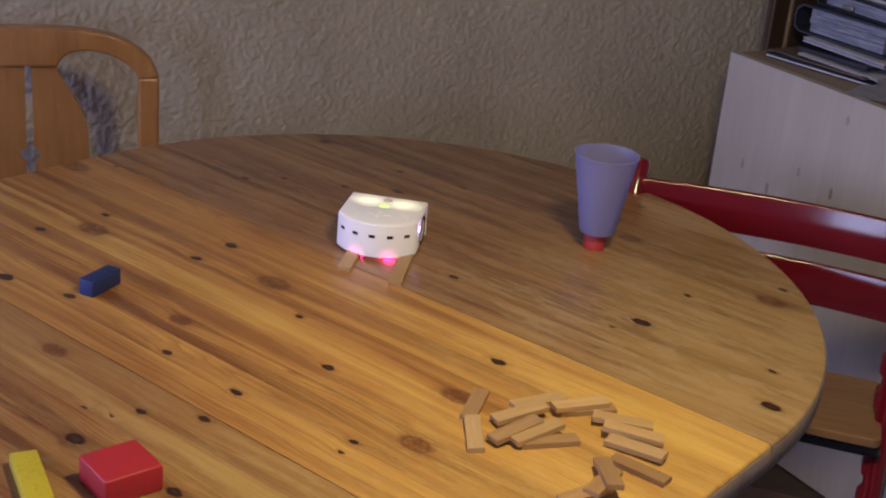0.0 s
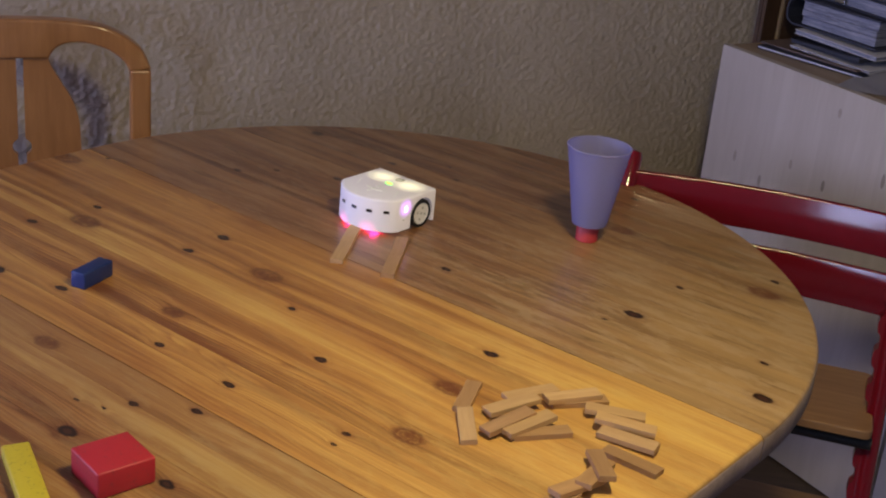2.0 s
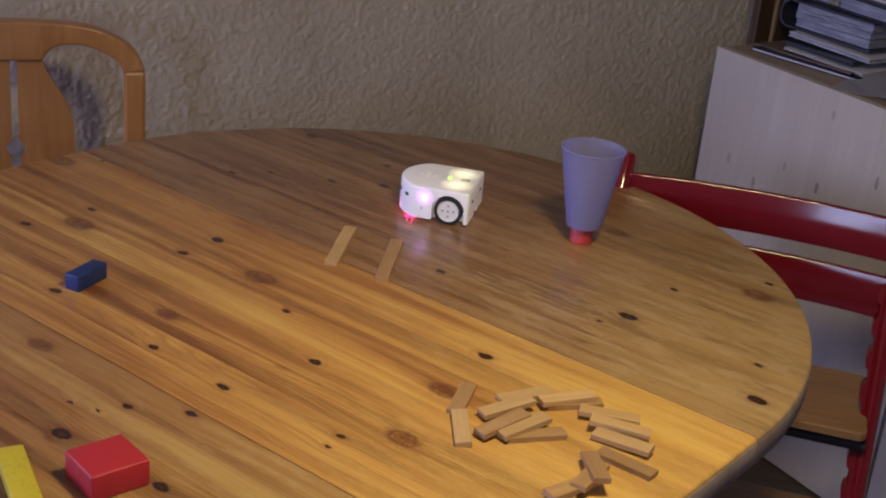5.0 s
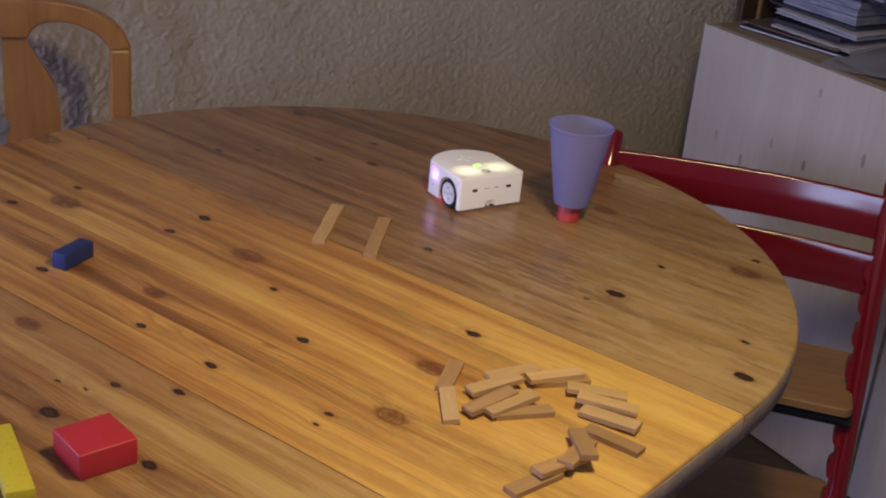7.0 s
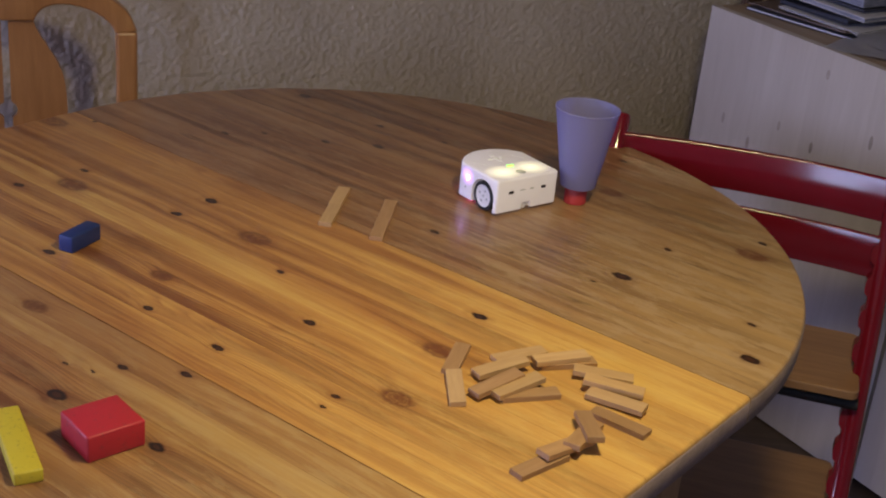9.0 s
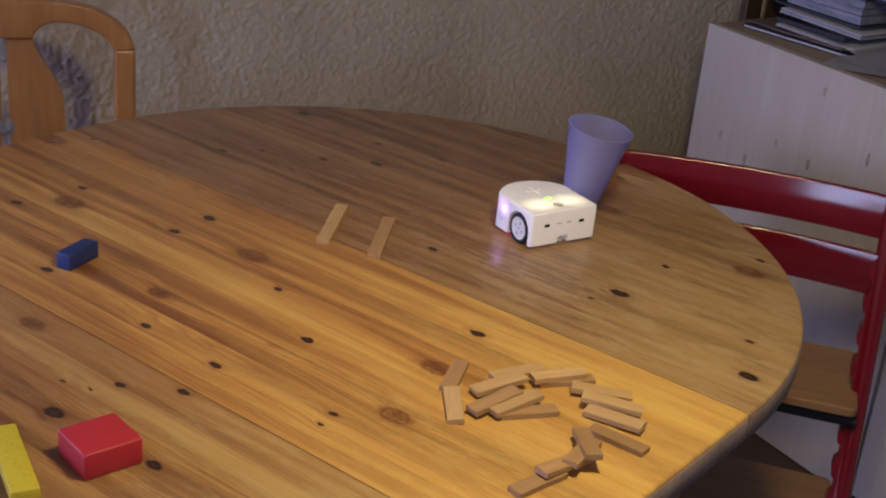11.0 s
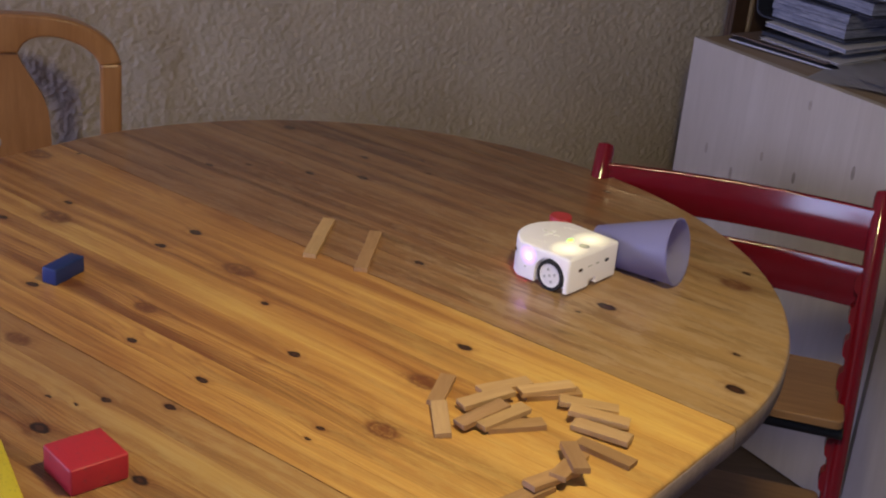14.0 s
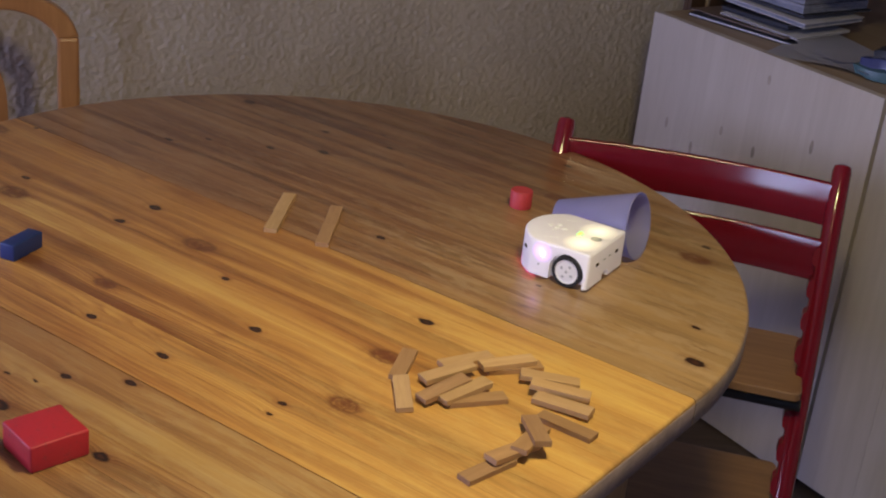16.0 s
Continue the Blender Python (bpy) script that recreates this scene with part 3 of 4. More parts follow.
CHAIR_AT, CHAIR_TURN, CHAIR_TOP = (-0.712, 2.255), 197.0, 0.895
wooden_chair()

# ---------------------------------------------------------------- pine shelf with papers
pale_pine = wood("pale_whitewashed_pine", (0.50, 0.445, 0.41), (0.42, 0.365, 0.325), 0.6, 10, 5, axis=2, spread=0.02, knots=5.5)
shelf_pine = wood("yellow_pine", (0.37, 0.28, 0.195), (0.27, 0.185, 0.12), 0.5, 8, 7, spread=0.05)
dark_wood = wood("dark_brown_wood", (0.085, 0.045, 0.026), (0.045, 0.024, 0.014), 0.5, 9, 8, axis=2, spread=0.1)
SHELF_TURN = math.degrees(math.atan2(0.85, -0.527))
SHELF = pose(0.953, 2.292, 0, 0, 0, SHELF_TURN)     # local x runs back to the wall, -y to the far side
SHELF_H = 0.83


def pine_shelf():
    t = empty("pine_shelf", SHELF, "low pale pine shelf unit with a yellowed top", "shelf")
    L, W = 0.622, 0.80
    n = 4
    side = part("side_panel", box(L - 0.012, 0.016, SHELF_H - 0.03, (L / 2, -0.014, SHELF_H / 2)), pale_pine, t)
    for i in range(n):
        a, b = L * i / n, L * (i + 1) / n
        part("plank", box(b - a - 0.0001, 0.02, SHELF_H - 0.004, ((a + b) / 2, -0.010, SHELF_H / 2 + 0.002)), pale_pine, side)
    knot_wood = wood("grey_brown_knot", (0.36, 0.30, 0.26), (0.24, 0.20, 0.175), 0.6, 3, 20)
    for i, (x, z) in enumerate([(0.273, 0.782), (0.278, 0.628), (0.137, 0.688), (0.372, 0.642), (0.531, 0.608), (0.449, 0.578)]):
        part("knot", moved(lathe([(0, 0.0), (0.0052, 0.0), (0.0046, 0.0004), (0, 0.0006)], 16), Matrix.Translation((x, 0.0, z)) @ Matrix.Rotation(radians(-90), 4, "X") @ Matrix.Diagonal((0.9, 2.0 + 0.4 * (i % 3), 1, 1))), knot_wood, side)
    part("top_board", box(L - 0.002, W, 0.018, (L / 2, -W / 2 - 0.0206, SHELF_H - 0.010), 0.0015, 1), shelf_pine, t, "yellowed pine top board")
    part("back_panel", box(0.012, W, SHELF_H - 0.04, (L - 0.012, -W / 2 - 0.02, SHELF_H / 2)), shelf_pine, t)
    part("far_panel", box(L, 0.018, SHELF_H - 0.04, (L / 2, -W - 0.02, SHELF_H / 2)), shelf_pine, t)
    part("plinth", box(L - 0.06, W - 0.04, 0.07, (L / 2, -W / 2 - 0.04, 0.035)), dark_wood, t)


def pine_cabinet():
    t = empty("pine_cabinet", SHELF, "pale knotty pine cabinet beside the shelf unit", "cabinet")
    for i in range(4):
        part("plank", box(0.139, 0.02, SHELF_H - 0.02, (-0.078 - 0.1392 * i, -0.010, SHELF_H / 2 + 0.006), 0.0008, 1), pale_pine, t)
    # dark body wood stands in for the shade in the gap by the shelf
    part("body", box(0.575, 0.44, SHELF_H - 0.03, (-0.290, -0.242, SHELF_H / 2)), dark_wood, t)
    part("foot", box(0.5, 0.38, 0.02, (-0.3, -0.26, 0.008)), dark_wood, t)


pine_shelf()


def wood_panelling():
    """Tall dark boards behind the shelf."""
    t = empty("wood_panel", SHELF, "tall dark brown wooden panel standing behind the low shelf", "panel")
    part("board", box(0.010, 0.90, 2.0, (0.645, -0.562, 1.0)), dark_wood, t)
    for y0, y1 in ((-0.112, -0.158), (-0.170, -0.52), (-0.53, -1.01)):
        part("stile" if y0 > -0.15 else "door_leaf", box(0.010, abs(y1 - y0), 1.9, (0.635, (y0 + y1) / 2, 1.0), 0.002, 1), dark_wood, t)
    part("beading", box(0.012, 0.008, 1.9, (0.634, -0.164, 1.0), 0.002, 1), shelf_pine, t, "light wooden beading")


wood_panelling()


# unseen fixture added to carry the warm light; only its shadows are known
def assumed_pendant_lamp():
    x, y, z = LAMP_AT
    t = empty("assumed_pendant_lamp", pose(x, y, 0), "assumed white metal pendant lamp over the table, out of view", "lamp")
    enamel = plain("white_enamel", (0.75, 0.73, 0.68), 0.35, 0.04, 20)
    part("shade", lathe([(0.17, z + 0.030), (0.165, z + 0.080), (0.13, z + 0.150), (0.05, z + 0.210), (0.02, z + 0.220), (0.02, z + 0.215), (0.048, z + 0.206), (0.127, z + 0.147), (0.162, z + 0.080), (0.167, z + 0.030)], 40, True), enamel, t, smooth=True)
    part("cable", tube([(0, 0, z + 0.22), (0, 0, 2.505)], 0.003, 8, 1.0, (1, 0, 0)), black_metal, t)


assumed_pendant_lamp()

# ---------------------------------------------------------------- papers on the shelf
paper_white = plain("paper", (0.60, 0.59, 0.66), 0.7, 0.10, 12)
paper_grey = plain("grey_paper", (0.46, 0.44, 0.46), 0.65, 0.15, 12)
binder_grey = plain("grey_blue_card", (0.17, 0.18, 0.25), 0.45, 0.15, 15)
dark_card = plain("dark_blue_card", (0.030, 0.033, 0.052), 0.45, 0.2, 15)


def leaf_edges():
    """Cut edges of many leaves: thin uneven layers."""
    w = Mat("leaf_edges", 0.7)
    v = w.coords((0.06, 0.06, 1))
    coarse, thin = w.noise(v, 190, 3, 0.6), w.noise(v, 900, 3, 0.6)
    w.color(w.ramp(w.math("ADD", w.math("MULTIPLY", coarse, 0.55), w.math("MULTIPLY", thin, 0.45)), [(0.36, (0.08, 0.085, 0.13)), (0.5, (0.19, 0.20, 0.28)), (0.64, (0.34, 0.34, 0.43))]))
    w.bump(thin, 0.6, 0.0012)
    return w.m


paper_edges = leaf_edges()
steel = plain("bright_steel", (0.6, 0.6, 0.62), 0.25, 0.05, 40, metal=1.0)
brown_card = plain("brown_card", (0.17, 0.12, 0.10), 0.6, 0.15, 15)
teal_cloth = plain("teal_plastic", (0.06, 0.13, 0.17), 0.4, 0.3, 20)
blue_cloth = plain("blue_plastic", (0.05, 0.06, 0.19), 0.35, 0.3, 20)


def on_shelf(x, y, z, turn, tilt=0.0, lift=0.0):
    return SHELF @ pose(x, y, SHELF_H + z, tilt, lift, turn)


def magazine(name, m, sx, sy, th, cover, pages, label, category):
    """A booklet: two covers and the block of leaves between them."""
    t = empty(name, m, label, category)
    part("leaves", box(sx - 0.004, sy - 0.004, th - 0.002, (0, 0, th / 2), 0.0006, 1), pages, t)
    part("cover", joined(box(sx, sy, 0.001, (0, 0, th - 0.0005)), box(sx, sy, 0.001, (0, 0, 0.0005))), cover, t)
    return t


def papers():
    magazine("magazine", on_shelf(0.462, -0.170, 0.001, 9), 0.265, 0.19, 0.006, dark_card, paper_white, "thin dark blue booklet lying on the shelf", "magazine")
    magazine("magazine", on_shelf(0.470, -0.185, 0.0085, 1, 0, 1.6), 0.270, 0.19, 0.003, brown_card, paper_grey, "thin brown booklet lying on a pile", "magazine")
    magazine("leaflet", on_shelf(0.425, -0.190, 0.016, 7, 0, -1.6), 0.200, 0.19, 0.004, paper_white, dark_card, "folded pale lilac leaflet lying on a pile", "leaflet")
    magazine("folder", on_shelf(0.440, -0.205, 0.0245, 1, 0, 1.4), 0.19, 0.20, 0.009, dark_card, dark_card, "dark blue folder lying on a pile", "folder")
    magazine("folder", on_shelf(0.430, -0.215, 0.0395, 4, 0, -1.5), 0.215, 0.20, 0.009, paper_white, paper_edges, "pale violet folder lying on a pile", "folder")
    t = empty("ring_binder", on_shelf(0.440, -0.245, 0.053, 2), "thick grey-blue ring binder lying on a pile of folders", "binder")
    o = [(-0.10, 0.0), (0.13, 0.0), (0.145, 0.008), (0.15, 0.03), (0.145, 0.052), (0.13, 0.06), (-0.10, 0.06), (-0.10, 0.0565), (0.128, 0.0565), (0.142, 0.045), (0.1455, 0.03), (0.142, 0.012), (0.128, 0.0035), (-0.10, 0.0035)]
    part("cover", moved(prism(o, -0.11, 0.11), Matrix.Rotation(radians(90), 4, "X")), dark_card, t, "dark card cover")
    for i, (z, th) in enumerate(((0.0136, 0.018), (0.0300, 0.013), (0.0462, 0.018))):
        part("leaf_block", box(0.200, 0.207, th, (0.008 + 0.003 * (i % 2), 0.002 * (i - 1), z), 0.0015, 2, Matrix.Rotation(radians((-0.8, 0.5, 1.0)[i]), 4, "Z")), paper_edges, t, "stack of pale blue-grey leaves")
    t = empty("ring_binder", on_shelf(0.415, -0.262, 0.1145, -4), "dark ring binder with a metal clasp lying on others", "binder")
    part("cover", joined(box(0.28, 0.215, 0.003, (0, 0, 0.0015), 0.001, 1), box(0.28, 0.215, 0.003, (0, 0, 0.0335), 0.001, 1), box(0.004, 0.215, 0.029, (0.138, 0, 0.0175))), dark_card, t, "dark card cover")
    part("leaf_block", box(0.245, 0.200, 0.024, (-0.004, 0.001, 0.0155), 0.001, 1), paper_edges, t)
    part("clasp", joined(box(0.030, 0.004, 0.010, (0.045, 0.1085, 0.010), 0.0015, 2), tube([(0.038, 0.1105, 0.004), (0.030, 0.1120, 0.010), (0.038, 0.1105, 0.018)], 0.0014, 8)), steel, t, "bright metal clasp")
    magazine("magazine", on_shelf(0.43, -0.27, 0.150, 3, 0, -1.0), 0.28, 0.21, 0.009, plain("plum_card", (0.13, 0.08, 0.11), 0.5), paper_grey, "plum-coloured booklet on top of the pile", "magazine")
    # loose sheets and wrapped things nearer the front
    for i, (x, y, r) in enumerate(((0.225, -0.105, 20), (0.205, -0.13, 2), (0.25, -0.16, -16))):
        bm = bmesh.new()
        n = 8
        g = [[bm.verts.new((u * 0.105 / n * 2 - 0.105, v * 0.07 / n * 2 - 0.07, 0.004 * math.sin(u * 0.7 + i) * (v / n) ** 2 + 0.003)) for v in range(n + 1)] for u in range(n + 1)]
        for u in range(n):
            for v in range(n):
                bm.faces.new([g[u][v], g[u + 1][v], g[u + 1][v + 1], g[u][v + 1]])
        r2 = bmesh.ops.solidify(bm, geom=bm.faces[:], thickness=0.0008)
        s = part("paper_sheet", bm, paper_white, smooth=True)
        s.matrix_basis = on_shelf(x, y, 0.0015 + 0.004 * i, r)
        tagged(s, "curled loose paper sheet on the shelf", "paper")
    t = empty("packet", on_shelf(0.095, -0.155, 0.001, 18), "crumpled blue and teal plastic packet on the shelf", "packet")
    for k, (mat, sx, sy, z, ph) in enumerate(((teal_cloth, 0.12, 0.16, 0.0, 0.3), (blue_cloth, 0.11, 0.13, 0.014, 1.9), (dark_card, 0.08, 0.10, 0.028, 3.0))):
        bm = box(sx, sy, 0.02, (0, 0, 0.01 + z))
        bmesh.ops.subdivide_edges(bm, edges=bm.edges[:], cuts=7, use_grid_fill=True)
        for v in bm.verts:
            q = v.co * 22 + Vector((ph, ph, 0))
            v.co.z = max(z, v.co.z + 0.012 * noise.noise(q))
            v.co.x += 0.010 * noise.noise(q + Vector((4, 0, 2)))
            v.co.y += 0.010 * noise.noise(q + Vector((0, 5, 2)))
        part("wrapping", bm, mat, t, smooth=True)


papers()
pine_cabinet()

# ---------------------------------------------------------------- things on the table
BEECH = [wood("beech_plank_light", (0.52, 0.335, 0.165), (0.41, 0.245, 0.11), 0.5, 8, 18, spread=0.14),
         wood("beech_plank_dark", (0.40, 0.235, 0.115), (0.29, 0.16, 0.075), 0.5, 8, 18, spread=0.14)]
PLANK = (0.067, 0.0180, 0.0065)


def plank_mesh(mat):
    me = bpy.data.meshes.new("plank")
    bm = box(*PLANK, (0, 0, 0), 0.0003, 1)
    bm.to_mesh(me)
    bm.free()
    me.materials.append(mat)
    return me


PLANK_MESHES = [plank_mesh(m) for m in BEECH]


def toy_plank(x, y, turn, z=0.0, tilt=0.0, roll=0.0, shade=0, label="small beech building plank in a loose pile", group="scattered planks"):
    ob = new("toy_plank", PLANK_MESHES[shade])
    ob.matrix_basis = pose(x, y, TOP + PLANK[2] / 2 + z, 0, 0, turn) @ pose(0, 0, 0, roll, tilt, 0)
    return tagged(ob, label, "plank", group)


for x, y, turn, shade in ((-0.0905, 1.7555, 82, 0), (-0.0985, 1.689, 82, 0), (-0.0205, 1.722, 84, 1), (-0.0285, 1.6555, 84, 1)):
    toy_plank(x, y, turn, 0, 0, 0, shade, "small beech building plank lying flat as a track", "track planks")
T = PLANK[2]
PILE = [(0.074, 1.312, 76, 0.0, 0, 0, 1), (0.073, 1.246, -86, 0.001, 1.5, 8, 0), (0.146, 1.331, 28, 0.0, 0, 0, 0), (0.123, 1.291, 31, 0.006, -4, 0, 0),
        (0.117, 1.252, 40, 0.007, -5, 0, 1), (0.140, 1.252, 39, 0.006, -3, 0, 0), (0.153, 1.245, 16, 0.0, 0, 0, 1)]
PILE_MORE = [(0.192, 1.321, 21, 0.0065, 0, 0, 0), (0.200, 1.322, 15, 0.0, 0, 0, 1), (0.238, 1.295, -8, 0.004, 3, 0, 0), (0.246, 1.265, -15, 0.0075, 3.5, 0, 0),
             (0.246, 1.240, -30, 0.0035, -2, 6, 0), (0.246, 1.202, -37, 0.0, 0, 0, 1)]
PILE_END = [(0.209, 1.171, -84, 0.0115, -8, 0, 1), (0.203, 1.160, 62, 0.0075, 6, 0, 1), (0.183, 1.137, 41, 0.0065, 4, 0, 1), (0.156, 1.111, 41, 0.0, 0, 0, 1)]
for row in PILE + PILE_MORE + PILE_END:
    toy_plank(*row)


def toy_block(name, x, y, turn, sx, sy, sz, color, label):
    w = Mat(name + "_paint", 0.5)
    v = w.coords()
    wear = w.noise(v, 190, 5, 0.72)
    blot = w.noise(v, 30, 3)
    c = w.mix(blot, tuple(k * 0.85 for k in color), color)
    w.color(w.mix(w.ramp(wear, [(0.57, (0, 0, 0)), (0.63, (0.7, 0.7, 0.7))]), c, tuple(k * 0.55 + 0.02 for k in color)))
    w.bump(wear, 0.15, 0.0005)
    ob = part(name, box(sx, sy, sz, (0, 0, sz / 2), 0.0022, 3), w.m, smooth=True)
    ob.matrix_basis = pose(x, y, TOP, 0, 0, turn)
    tagged(ob, label, "toy block")


toy_block("toy_block", -0.270, 1.098, 40.5, 0.0605, 0.0575, 0.0285, (0.46, 0.020, 0.035), "square red painted wooden building block with worn edges")
toy_block("toy_block", -0.402, 1.535, 65.5, 0.056, 0.022, 0.022, (0.013, 0.032, 0.150), "small oblong dark blue painted wooden building block")
toy_block("toy_block", -0.345, 1.070, -63, 0.118, 0.027, 0.014, (0.60, 0.48, 0.035), "long flat yellow painted wooden building block")

peg_red = plain("red_painted_wood", (0.48, 0.045, 0.055), 0.5, 0.2, 60)
peg = part("toy_peg", lathe([(0, 0), (0.0155, 0), (0.0165, 0.001), (0.0165, 0.025), (0.0155, 0.0265), (0, 0.0265)], 36), peg_red, smooth=True)
peg.matrix_basis = pose(0.252, 1.824, TOP)
tagged(peg, "short red painted wooden cylinder standing upright", "toy peg")


def plastic_cup():
    w = Mat("frosted_violet_plastic", 0.38)
    v = w.coords()
    w.color(w.mix(w.noise(v, 30), (0.43, 0.42, 0.64), (0.47, 0.46, 0.68)))
    w.bump(w.noise(v, 700, 3), 0.12, 0.0003)
    tr = w.n("BsdfTranslucent")
    tr.inputs["Color"].default_value = (0.52, 0.51, 0.80, 1)
    tp = w.n("BsdfTransparent")
    tp.inputs["Color"].default_value = (0.7, 0.7, 0.9, 1)
    m1, m2 = w.n("MixShader"), w.n("MixShader")
    m1.inputs[0].default_value, m2.inputs[0].default_value = 0.55, 0.31
    w.l(w.b.outputs[0], m1.inputs[1])
    w.l(tr.outputs[0], m1.inputs[2])
    w.l(m1.outputs[0], m2.inputs[1])
    w.l(tp.outputs[0], m2.inputs[2])
    w.l(m2.outputs[0], w.t.nodes["Material Output"].inputs["Surface"])
    t = empty("plastic_cup", pose(0.253, 1.823, TOP + 0.0265), "tall frosted violet-blue plastic cup, knocked off a red peg", "cup")
    r0, r1, h = 0.0255, 0.0465, 0.12
    rad = lambda z: r0 + (r1 - r0) * z / h
    side = [(rad(z), z) for z in np.linspace(0.0005, h - 0.0035, 9)] + [(rad(z) - 0.0016, z) for z in np.linspace(h - 0.0035, 0.0005, 9)]
    part("wall", lathe(side, 64, True), w.m, t, smooth=True)
    part("rim", lathe([(r1 - 0.0022, h - 0.0036), (r1 - 0.0004, h - 0.0036), (r1 + 0.0006, h - 0.0022), (r1 + 0.0004, h - 0.0004), (r1 - 0.0006, h), (r1 - 0.0019, h - 0.0008)], 64, True), w.m, t, smooth=True)
    part("base", lathe([(0, 0.0028), (r0 - 0.0050, 0.0028), (r0 - 0.0034, 0.0002), (r0 - 0.0017, 0.0002), (r0 - 0.0017, 0.0046), (0, 0.0046)], 64), w.m, t, smooth=True)
    return t


cup = plastic_cup()

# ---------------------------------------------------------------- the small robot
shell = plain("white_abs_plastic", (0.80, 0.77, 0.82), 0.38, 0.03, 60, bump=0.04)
shell_glow = shell.node_tree.nodes["Principled BSDF"]          # faint even glow added to brighten the whole shell, as from its inner lights
shell_glow.inputs["Emission Color"].default_value, shell_glow.inputs["Emission Strength"].default_value = (1.0, 0.86, 0.92, 1), 0.09
shell_low = plain("white_lower_plastic", (0.78, 0.76, 0.77), 0.42, 0.03, 60, bump=0.04)
black_rubber = plain("black_rubber", (0.012, 0.012, 0.013), 0.6, 0.1, 80)
sensor_black = plain("dark_sensor_window", (0.012, 0.008, 0.008), 0.2, 0.1, 80)
grey_relief = plain("grey_plastic", (0.42, 0.42, 0.42), 0.45, 0.1, 80)


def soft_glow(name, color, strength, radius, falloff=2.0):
    """Light spreading through thin plastic, painted as added emission: brightest in the middle, fading out."""
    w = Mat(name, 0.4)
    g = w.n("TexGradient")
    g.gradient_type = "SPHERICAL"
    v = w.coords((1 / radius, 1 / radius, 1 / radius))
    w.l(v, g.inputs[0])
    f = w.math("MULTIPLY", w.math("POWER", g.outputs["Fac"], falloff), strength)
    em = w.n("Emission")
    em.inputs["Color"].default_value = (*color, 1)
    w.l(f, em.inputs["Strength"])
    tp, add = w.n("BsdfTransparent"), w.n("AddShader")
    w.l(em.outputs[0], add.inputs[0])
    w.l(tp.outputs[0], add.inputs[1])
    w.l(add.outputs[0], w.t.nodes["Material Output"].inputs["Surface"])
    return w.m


def robot_outline(side=0.0565, rear=-0.031, front=0.052, nose=0.085, r=0.004):
    sag = nose - front
    R = (side ** 2 + sag ** 2) / (2 * sag)
    a1 = math.asin(side / R)
    o = []
    for k in range(5):
        a = radians(270 - 90 * k / 4)
        o.append((rear + r + r * math.cos(a), -side + r + r * math.sin(a)))
    for k in range(5):
        a = radians(180 - 90 * k / 4)
        o.append((rear + r + r * math.cos(a), side - r + r * math.sin(a)))
    for k in range(25):
        a = a1 - 2 * a1 * k / 24
        o.append((nose - R + R * math.cos(a), R * math.sin(a)))
    return o[::-1], R


def cut(ob, cutter):
    """Takes the cutter's shape out of ob's mesh."""
    md = ob.modifiers.new("cut", "BOOLEAN")
    md.operation, md.object, md.solver = "DIFFERENCE", cutter, "EXACT"
    md.use_self = True
    bpy.context.view_layer.update()
    me = bpy.data.meshes.new_from_object(ob.evaluated_get(bpy.context.evaluated_depsgraph_get()))
    ob.modifiers.clear()
    ob.data = me
    bpy.data.objects.remove(cutter)
    for p in me.polygons:
        p.use_smooth = True
    me.set_sharp_from_angle(angle=radians(35))


